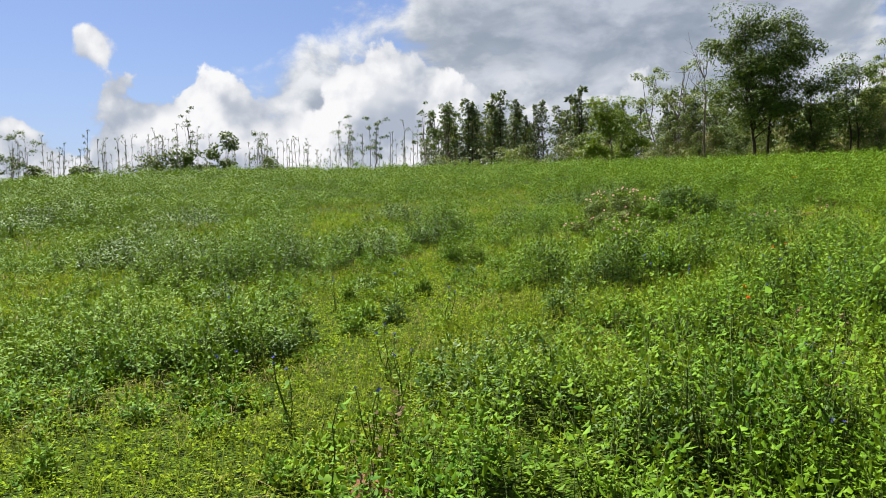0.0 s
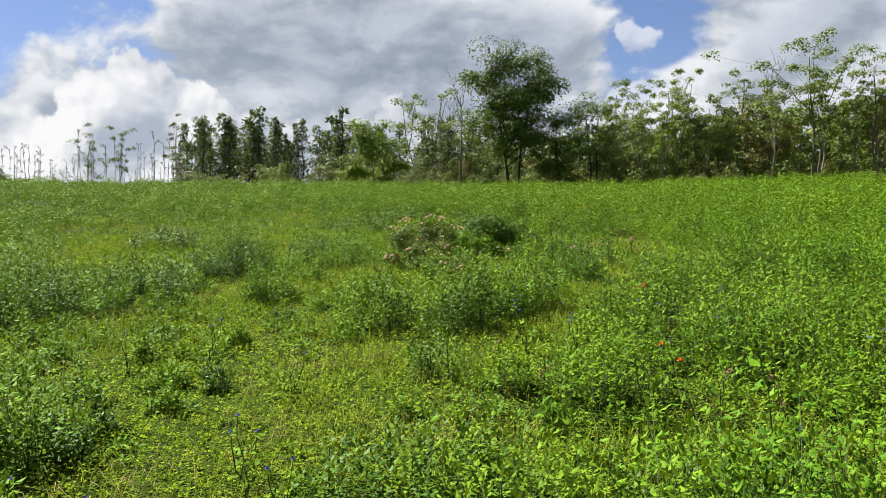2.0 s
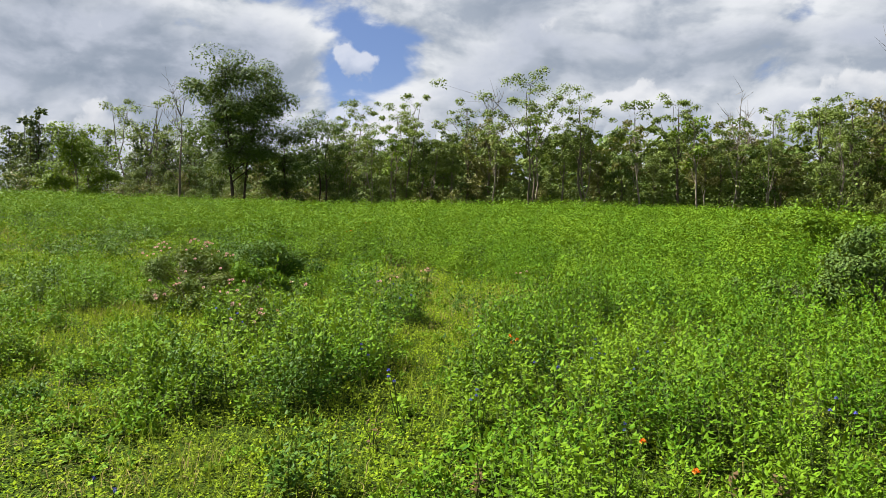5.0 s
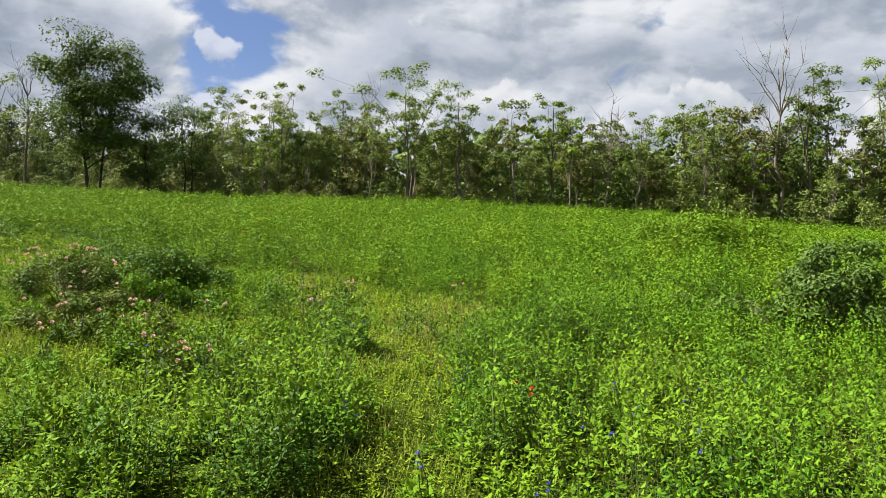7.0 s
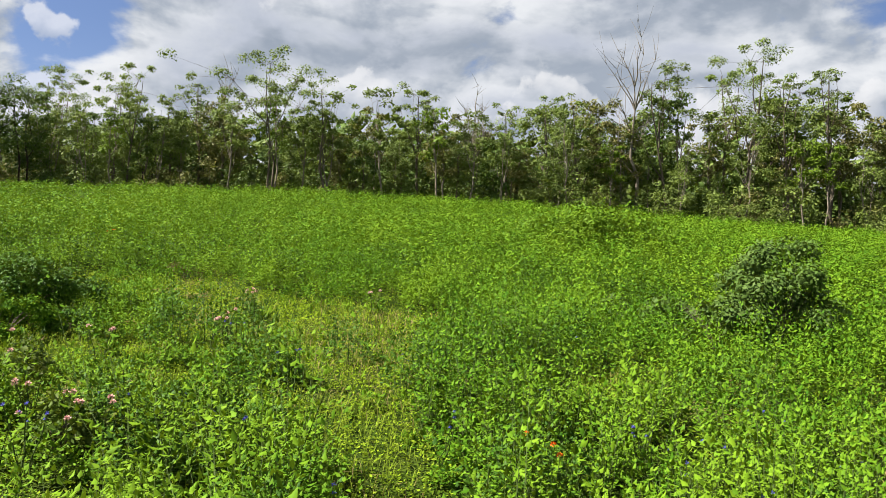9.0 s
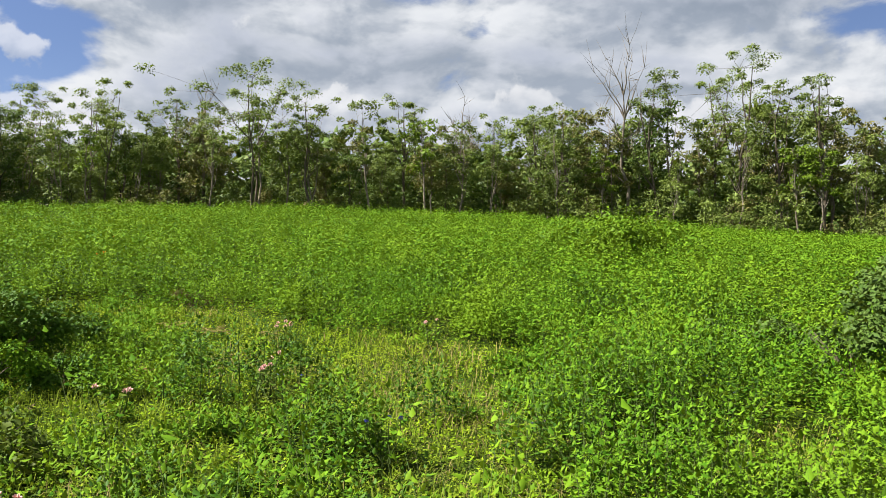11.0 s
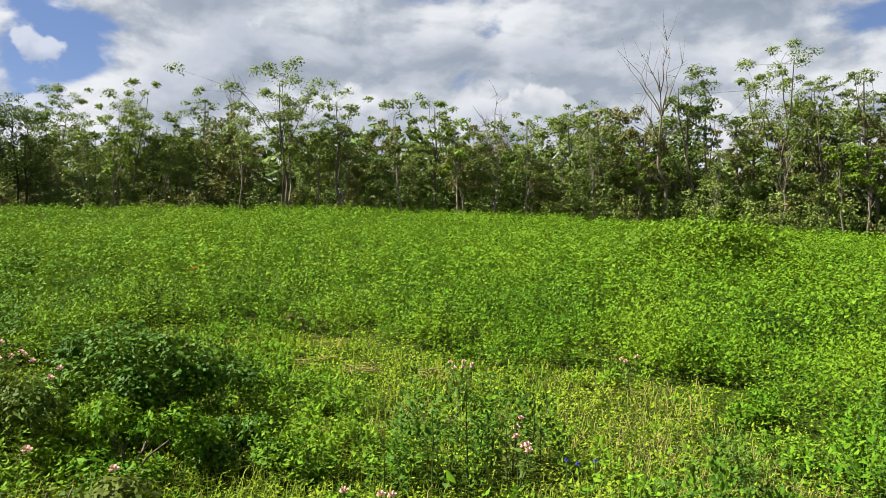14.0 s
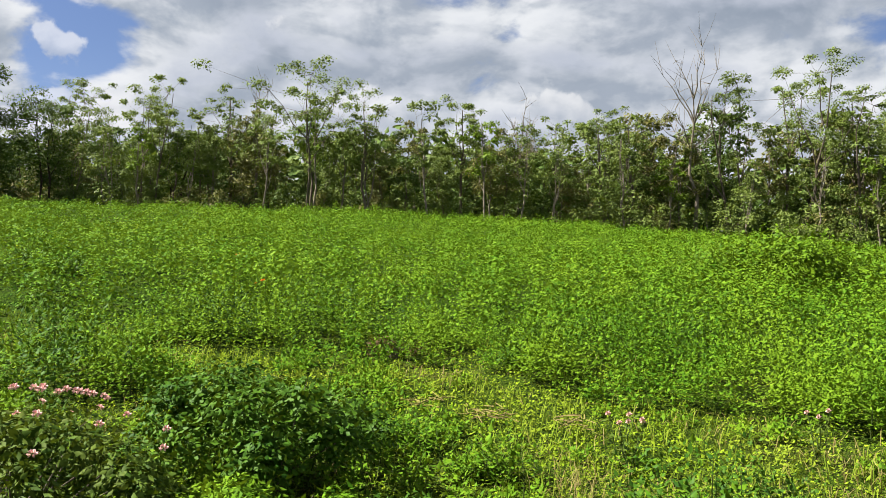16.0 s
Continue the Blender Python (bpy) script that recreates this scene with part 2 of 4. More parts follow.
def lumps(x, y, scale, seed):
    """Smooth value noise, 0 to 1, with lumps of the given size in metres."""
    x, y = np.asarray(x, float) / scale, np.asarray(y, float) / scale
    i, j = np.floor(x), np.floor(y)
    u, v = x - i, y - j
    u, v = u * u * (3 - 2 * u), v * v * (3 - 2 * v)
    a, b = hashed(i, j, seed), hashed(i + 1, j, seed)
    c, d = hashed(i, j + 1, seed), hashed(i + 1, j + 1, seed)
    return (a * (1 - u) + b * u) * (1 - v) + (c * (1 - u) + d * u) * v


def blob(x, y, cx, cy, r):
    return np.exp(-((x - cx) ** 2 + (y - cy) ** 2) / (r * r))


def ground(x, y):
    """Height of the soil."""
    x, y = np.asarray(x, float), np.asarray(y, float)
    r = np.hypot(x - 4, y + 3) + 1e-6
    # the even slope of the meadow, easing off past a low crest
    keep = np.where(r > 58, (58 + (r - 58) * 0.30) / r, 1.0)
    z = SLOPE_X * (4 + (x - 4) * keep) + SLOPE_Y * (-3 + (y + 3) * keep)
    z = z + 0.75 * blob(x, y, -50, 6, 22) + 0.45 * blob(x, y, 2, 58, 20)
    z = z + 0.14 * (lumps(x, y, 5.0, 1) - 0.5) + 0.06 * (lumps(x, y, 1.3, 2) - 0.5)
    return z - 0.05 * np.maximum(0, r - 130) * np.exp(-np.maximum(0, r - 130) / 260)


# ---------------------------------------------------------------- mesh tools


class Bag:
    """Collects vertices and triangles as arrays and makes one mesh of them."""

    def __init__(self):
        self.verts, self.tris, self.count = [], [], 0

    def put(self, verts, tris):
        verts, tris = np.asarray(verts, float).reshape(-1, 3), np.asarray(tris, int).reshape(-1, 3)
        self.verts.append(verts)
        self.tris.append(tris + self.count)
        self.count += len(verts)

    def mesh(self, name, mat, smooth=False):
        me = bpy.data.meshes.new(name)
        v, f = np.concatenate(self.verts), np.concatenate(self.tris)
        me.vertices.add(len(v))
        me.loops.add(3 * len(f))
        me.polygons.add(len(f))
        me.vertices.foreach_set("co", v.astype(np.float32).ravel())
        me.loops.foreach_set("vertex_index", f.astype(np.int32).ravel())
        me.polygons.foreach_set("loop_start", np.arange(0, 3 * len(f), 3, dtype=np.int32))
        if smooth:
            me.polygons.foreach_set("use_smooth", np.ones(len(f), bool))
        me.update(calc_edges=True)
        me.materials.append(mat)
        return me


def unit(v):
    return v / (np.linalg.norm(v, axis=-1, keepdims=True) + 1e-9)


def put_leaves(bag, base, way, side, length, width, fold=0.12, fine=False, plain=False):
    """Pointed leaves from base along way; side is the direction across. Fine ones are creased and curl at the tip."""
    base, way, side = np.asarray(base), unit(way), unit(side)
    length, width = np.broadcast_to(length, len(base))[:, None], np.broadcast_to(width, len(base))[:, None]
    face = unit(np.cross(side, way))
    mid = base + way * length * 0.42
    left = mid + side * width * 0.5 + face * width * fold
    right = mid - side * width * 0.5 + face * width * fold
    tip = base + way * length - face * length * fold * 0.8
    n = len(base)
    if plain:
        heel = way * length * 0.15
        bag.put(np.stack([left - heel, tip, right - heel], 1), np.arange(3 * n).reshape(-1, 3))
    elif fine:
        v = np.stack([base, left, mid, right, tip], 1)
        t = np.array([[0, 2, 1], [1, 2, 4], [4, 2, 3], [3, 2, 0]])
        bag.put(v, (np.arange(n)[:, None, None] * 5 + t).reshape(-1, 3))
    else:
        v = np.stack([base, left, tip, right], 1)
        t = np.array([[0, 2, 1], [0, 3, 2]])
        bag.put(v, (np.arange(n)[:, None, None] * 4 + t).reshape(-1, 3))


def put_tube(bag, points, radii, sides=6):
    """A tapered tube along a line of points."""
    points, radii = np.asarray(points, float), np.asarray(radii, float)
    way = unit(np.gradient(points, axis=0))
    ref = np.where(np.abs(way[:, 2:3]) > 0.9, [[1.0, 0, 0]], [[0, 0, 1.0]])
    a = unit(np.cross(way, ref))
    b = np.cross(way, a)
    ang = np.arange(sides) * 2 * np.pi / sides
    ring = points[:, None] + radii[:, None, None] * (np.cos(ang)[None, :, None] * a[:, None] + np.sin(ang)[None, :, None] * b[:, None])
    tris = []
    for k in range(len(points) - 1):
        for s in range(sides):
            p, q = k * sides + s, k * sides + (s + 1) % sides
            tris += [(p, q, q + sides), (p, q + sides, p + sides)]
    bag.put(ring, tris)


def bent_line(start, end, bends, wobble):
    t = np.linspace(0, 1, bends)[:, None]
    p = np.asarray(start) * (1 - t) + np.asarray(end) * t
    p[1:-1] += rng.normal(0, wobble, (bends - 2, 3)) * [1, 1, 0.4]
    return p


def part(name, me, parent, label=""):
    ob = new(name, me)
    ob.parent = parent
    return tagged(ob, label)


def thing(name, x, y, label, category, group="", z=None, turn=0.0):
    ob = new(name)
    ob.empty_display_size = 0.2
    ob.matrix_basis = pose(x, y, float(ground(x, y)) - 0.02 if z is None else z, 0, 0, turn)
    return tagged(ob, label, category, group)


rng = np.random.default_rng(7)

# ---------------------------------------------------------------- ground


def build_ground():
    ring = np.concatenate([np.linspace(0, 30, 90), np.geomspace(30.6, 2500, 90)])
    turn = np.linspace(0, 2 * np.pi, 193)[:-1]
    R, A = np.meshgrid(ring[1:], turn, indexing="ij")
    x, y = 3 + R * np.sin(A), 2 + R * np.cos(A)
    v = np.stack([x, y, ground(x, y)], -1).reshape(-1, 3)
    v = np.concatenate([v, [[3, 2, float(ground(3, 2))]]])
    n, m = R.shape
    k = np.arange(n - 1)[:, None] * m + np.arange(m)[None]
    l = np.arange(n - 1)[:, None] * m + (np.arange(m)[None] + 1) % m
    tris = np.concatenate([np.stack([k, k + m, l + m], -1).reshape(-1, 3), np.stack([k, l + m, l], -1).reshape(-1, 3),
                           np.stack([np.full(m, n * m), np.arange(m), (np.arange(m) + 1) % m], -1)])
    bag = Bag()
    bag.put(v, tris[:, ::-1])
    tagged(new("ground", bag.mesh("ground", M_GROUND, True)), "sloping meadow soil under dense green weeds", "ground", kind="structure")


build_ground()

# ---------------------------------------------------------------- meadow cover
# tall clumps in the meadow: x, y, radius, extra height
# close to the walk, in the basin and the east stand, and in the west
CLUMPS_NEAR = [(1.2, -1.2, 0.22, 0.20), (2.0, -1.6, 0.28, 0.25), (2.7, -1.1, 0.26, 0.25), (3.6, -2.8, 0.18, 0.12), (2.5, 0.0, 0.24, 0.22), (1.9, -0.1, 0.2, 0.2),
               (2.2, 0.7, 0.22, 0.26), (1.4, 0.7, 0.24, 0.24), (0.7, 0.7, 0.2, 0.22), (2.8, -5.7, 0.26, 0.22), (2.6, -5.0, 0.15, 0.12), (2.7, -1.5, 0.2, 0.2),
               (2.7, -0.5, 0.2, 0.18), (1.0, 3.4, 0.36, 0.34), (1.5, 3.8, 0.26, 0.3), (2.6, 3.1, 0.2, 0.2), (0.2, 3.5, 0.2, 0.2), (2.0, 2.2, 0.3, 0.24)]
CLUMPS_EAST = [(5.1, -0.8, 0.26, 0.22), (4.0, 0.1, 0.26, 0.24), (3.6, 1.4, 0.3, 0.26), (3.3, 2.3, 0.3, 0.22), (4.8, 3.7, 0.5, 0.34), (5.8, 2.3, 0.42, 0.2),
               (6.6, 0.2, 0.44, 0.3), (3.8, -0.4, 0.22, 0.22), (3.9, 3.2, 0.45, 0.3), (4.5, 4.6, 0.4, 0.26), (3.6, 6.7, 0.36, 0.2), (6.5, 7.1, 0.4, 0.3),
               (6.2, 8.5, 0.5, 0.22), (5.3, 9.3, 0.7, 0.2), (6.6, 9.4, 0.6, 0.3), (5.0, -4.6, 0.5, 0.16), (6.4, -4.3, 0.6, 0.2)]
CLUMPS_WEST = [(-3.1, 6.5, 0.6, 0.36), (-2.4, 6.3, 0.35, 0.24), (-1.5, 9.5, 1.0, 0.3), (2.4, 9.3, 0.9, 0.3), (-2.4, 8.9, 0.4, 0.2), (1.6, 11.0, 1.0, 0.2),
               (1.0, 8.2, 0.36, 0.2), (-1.6, -2.1, 0.55, 0.3), (-1.9, -4.6, 0.6, 0.42), (-1.3, -4.2, 0.45, 0.38), (-2.3, -3.1, 0.5, 0.36), (-1.2, -3.5, 0.35, 0.3),
               (-2.2, -0.4, 0.55, 0.34), (-1.5, 1.1, 0.35, 0.28), (-2.4, 1.5, 0.5, 0.3), (-6.6, 13.1, 0.8, 0.2), (-16.1, -4.2, 1.2, 0.4), (-0.2, -1.3, 0.3, 0.22)]
CLUMPS = CLUMPS_NEAR + CLUMPS_EAST + CLUMPS_WEST


def lane_gap(x, y):
    """How far a place lies from the trodden, low-grown lane."""
    pts = [(6.0, -7.6), (3.3, -3.2), (3.3, -0.5), (2.5, 2.8), (1.2, 5.4), (0.2, 7.6)]
    best = np.full(np.shape(x), 1e9)
    for (ax, ay), (bx, by) in zip(pts, pts[1:]):
        dx, dy = bx - ax, by - ay
        s = np.clip(((x - ax) * dx + (y - ay) * dy) / (dx * dx + dy * dy), 0, 1)
        best = np.minimum(best, np.hypot(x - ax - s * dx, y - ay - s * dy))
    return best


def stand_edge(x, y):
    """Above 0 inside the thick stand of herbs that closes the basin to the east and north."""
    east = x - np.interp(y, [-9, -7, -3, -1, 1.4, 4, 6.4, 8.4, 12], [7.6, 6.9, 4.7, 3.8, 3.4, 3.8, 3.2, -3.0, -9.0])
    return east + 0.9 * (lumps(x, y, 1.1, 14) - 0.5) + 0.5 * (lumps(x, y, 0.4, 15) - 0.5)


def tallness(x, y):
    """0 where the growth is low and bright, 1 where herbs stand thick."""
    v = 0.44 * lumps(x, y, 3.4, 11) + 0.36 * lumps(x, y, 1.2, 12) + 0.34 * lumps(x, y, 0.5, 13)
    v = 0.34 + 2.0 * (v - 0.60)
    stand = 1 / (1 + np.exp(-np.clip(stand_edge(x, y) * 5.0, -30, 30)))
    v = v + 0.50 * stand
    v = v + 0.30 * np.clip((np.hypot(x - 4, y + 3) - 9) / 12, 0, 1)
    near = np.exp(-(lane_gap(x, y) / (0.40 + 0.5 * lumps(x, y, 1.5, 5))) ** 2)
    v = v - 0.80 * near * (1 - 0.6 * stand) - 0.15 * blob(x, y, -0.5, -6.8, 2.0) - 0.45 * blob(x, y, -10, 3.2, 3.0)
    v = v - 0.5 * blob(x, y, 5.7, 1.9, 0.6) - 0.5 * blob(x, y, 0.9, 6.2, 1.3) - 0.3 * blob(x, y, 5.9, -3.0, 0.5) - 0.35 * blob(x, y, -6.0, -0.5, 2.2) - 0.4 * blob(x, y, 3.8, -6.7, 1.7)
    more = 0.0 * v
    for cx, cy, r, h in CLUMPS:
        more = np.maximum(more, blob(x, y, cx, cy, r * 1.1))
    return np.clip(v + 0.9 * more, 0, 1)


def herb_height(x, y):
    h = 0.05 + 0.44 * tallness(x, y) ** 1.5 + 0.22 * lumps(x, y, 0.6, 21) ** 2
    more = 0.0 * h
    for cx, cy, r, extra in CLUMPS:
        more = np.maximum(more, extra * blob(x, y, cx, cy, r))
    stand = 1 / (1 + np.exp(-np.clip(stand_edge(x, y) * 6.0 - 1.0, -30, 30)))
    return h + more + 0.10 * stand


def reach(x, y):
    """Distance to the line of the walk."""
    ax, ay, bx, by = 9.0, -7.7, 0.0, 0.0
    s = np.clip(((x - ax) * (bx - ax) + (y - ay) * (by - ay)) / ((bx - ax) ** 2 + (by - ay) ** 2), 0, 1)
    return np.hypot(x - ax - s * (bx - ax), y - ay - s * (by - ay))


def in_view(x, y):
    """The open side of the meadow, that the walk looks over."""
    return (x < np.maximum(9.5, 5.2 + 0.60 * (y + 4.5))) & (y > -8.6 + 0.02 * (9 - x))


def scatter(density, near, far):
    """Random places in the open side of the meadow, at distances near to far from the walk."""
    x0, x1, y0, y1 = (-far, 11 + 0.65 * far, -9.5, far + 1)
    n = int((x1 - x0) * (y1 - y0) * density)
    x, y = rng.uniform(x0, x1, n), rng.uniform(y0, y1, n)
    d = reach(x, y)
    ok = (d >= near) & (d < far)
    ok &= in_view(x, y)
    return x[ok], y[ok]


def put_herbs(bag, stems, x, y, height, leaves, size, fine, slim=0.56, flatness=1.0):
    """Upright weeds with crossed pairs of pointed leaves up the stem."""
    n = len(x)
    if not n:
        return
    z = ground(x, y)
    turn0, lean = rng.uniform(0, 6.28, n), rng.normal(0, 0.22, (n, 2))
    k = np.arange(leaves)
    f = (k + 0.6 + rng.uniform(-0.3, 0.3, (n, leaves))) / leaves
    low = np.clip(0.10 + 0.9 * (height[:, None] - 0.12), 0.10, 0.38)
    f = np.clip(low + (1.02 - low) * f, 0, 1.05)
    a = turn0[:, None] + (k // 2) * 1.571 + (k % 2) * 3.1416 + rng.normal(0, 0.35, (n, leaves))
    hz = height[:, None] * f
    bx, by = x[:, None] + lean[:, :1] * hz, y[:, None] + lean[:, 1:] * hz
    lift = (-0.40 + 1.05 * f) * flatness + rng.normal(0, 0.42, (n, leaves))
    L = size * (1.2 - 0.5 * f) * rng.uniform(0.6, 1.3, (n, leaves)) * rng.uniform(0.75, 1.2, (n, 1))
    flat = np.stack([np.cos(a), np.sin(a), np.zeros_like(a)], -1)
    way = flat * np.cos(lift)[..., None] + np.array([0, 0, 1.0]) * np.sin(lift)[..., None]
    roll = rng.normal(0, 0.35, (n, leaves))
    side = np.stack([-np.sin(a), np.cos(a), roll], -1)
    base = np.stack([bx, by, z[:, None] + hz], -1) + flat * (L * 0.35)[..., None]
    put_leaves(bag, base.reshape(-1, 3), way.reshape(-1, 3), side.reshape(-1, 3), L.ravel(), (L * slim).ravel(), 0.14, fine)
    if stems is not None:
        top = np.stack([x + lean[:, 0] * height, y + lean[:, 1] * height, z + height], -1)
        root = np.stack([x, y, z - 0.02], -1)
        c = np.stack([np.cos(turn0), np.sin(turn0), 0 * turn0], -1) * 0.0035
        e = np.stack([-np.sin(turn0), np.cos(turn0), 0 * turn0], -1) * 0.0035
        v = np.stack([root + c, root - c, root + e, top], 1)
        t = np.array([[0, 1, 3], [1, 2, 3], [2, 0, 3]])
        stems.put(v, (np.arange(n)[:, None, None] * 4 + t).reshape(-1, 3))


def put_blades(bag, x, y, height, width, bend=0.9):
    """Bent grass blades."""
    n = len(x)
    z = ground(x, y)
    a = rng.uniform(0, 6.28, n)
    out = np.stack([np.cos(a), np.sin(a), 0 * a], -1)
    side = np.stack([-np.sin(a), np.cos(a), 0 * a], -1) * (width / 2)[:, None]
    b = rng.uniform(0.25, 1.3, n)[:, None] * bend
    h = height[:, None]
    up = np.array([[0, 0, 1.0]])
    root = np.stack([x, y, z - 0.01], -1)
    mid = root + up * h * 0.62 + out * h * b * 0.35
    tip = root + up * h * (1 - 0.35 * b) + out * h * b * 1.1
    v = np.stack([root - side, root + side, mid + side * 0.8, mid - side * 0.8, tip], 1)
    t = np.array([[0, 1, 2], [0, 2, 3], [3, 2, 4]])
    bag.put(v, (np.arange(n)[:, None, None] * 5 + t).reshape(-1, 3))


def tufts(density, stems_each, radius, near, far):
    """Stem places and heights of herbs that stand in domed tufts."""
    cx, cy = scatter(density, near, far)
    ok = rng.uniform(0, 1, len(cx)) < 0.10 + 1.3 * tallness(cx, cy)
    cx, cy = cx[ok], cy[ok]
    n = len(cx)
    r = radius * rng.uniform(0.6, 1.5, n)
    top = herb_height(cx, cy) * rng.uniform(0.5, 1.45, n) + 0.25 * (radius - 0.15)
    a, q = rng.uniform(0, 6.28, (n, stems_each)), np.sqrt(rng.uniform(0, 1, (n, stems_each)))
    x, y = cx[:, None] + np.cos(a) * q * r[:, None], cy[:, None] + np.sin(a) * q * r[:, None]
    h = top[:, None] * (1 - 0.62 * q * q) * rng.uniform(0.75, 1.15, (n, stems_each))
    return x.ravel(), y.ravel(), h.ravel()


def put_domes(bag, cx, cy, radius, height, leaves, size):
    """Weeds farther off: domed tufts whose leaves lie outward."""
    n = len(cx)
    z = ground(cx, cy)
    d = unit(rng.normal(0, 1, (n, leaves, 3)) * [1, 1, 0.8] + np.array([0, 0, 0.9]))
    d[..., 2] = np.abs(d[..., 2])
    q = rng.uniform(0.75, 1.08, (n, leaves, 1))
    base = np.stack([cx, cy, z], -1)[:, None] + d * q * np.stack([radius, radius, height], -1)[:, None]
    face = unit(d * [1, 1, 0.8] + rng.normal(0, 0.4, d.shape) + np.array([0, 0, 0.35]))
    way = unit(np.cross(face, rng.normal(0, 1, d.shape)) + d * [0.5, 0.5, 0] + np.array([0, 0, -0.25]))
    side = np.cross(face, way)
    L = size * rng.uniform(0.6, 1.35, n * leaves)
    put_leaves(bag, base.reshape(-1, 3), way.reshape(-1, 3), side.reshape(-1, 3), L, L * 0.72, 0.12, plain=True)


def build_undergrowth():
    """A sheet for the closed lower leaf layer of the herb stands farther off, its shade put into the dark colour, sunk
    into the soil where growth is low.
    """
    ring = np.concatenate([np.arange(2.5, 31, 0.13), np.geomspace(31.15, 82, 64)])
    turn = np.radians(np.linspace(-92, 41, 340))
    R, A = np.meshgrid(ring, turn, indexing="ij")
    x, y = 6 + R * np.sin(A), -9 + R * np.cos(A)
    x, y = x + 0.05 * (hashed(x * 3, y * 3, 5) - 0.5), y + 0.05 * (hashed(x * 3, y * 3, 6) - 0.5)
    tall = np.clip((tallness(x, y) - 0.38) / 0.3, 0, 1) * np.clip((reach(x, y) - 9.0) / 2.5, 0, 1)
    rough = 0.45 + 0.50 * lumps(x, y, 0.34, 51) + 0.30 * (lumps(x, y, 0.17, 52) - 0.5)
    z = ground(x, y) - 0.05 + tall * (0.02 + 0.34 * herb_height(x, y) * rough)
    n, m = R.shape
    k = np.arange(n - 1)[:, None] * m + np.arange(m - 1)[None]
    bag = Bag()
    bag.put(np.stack([x, y, z], -1), np.concatenate([np.stack([k, k + m + 1, k + m], -1).reshape(-1, 3), np.stack([k, k + 1, k + m + 1], -1).reshape(-1, 3)]))
    tagged(new("shaded_undergrowth", bag.mesh("shaded_undergrowth", M_UNDER_SHADE)), "dark sheet for the matted lower leaves of the meadow weeds, shade painted in", "weeds", kind="stuff")


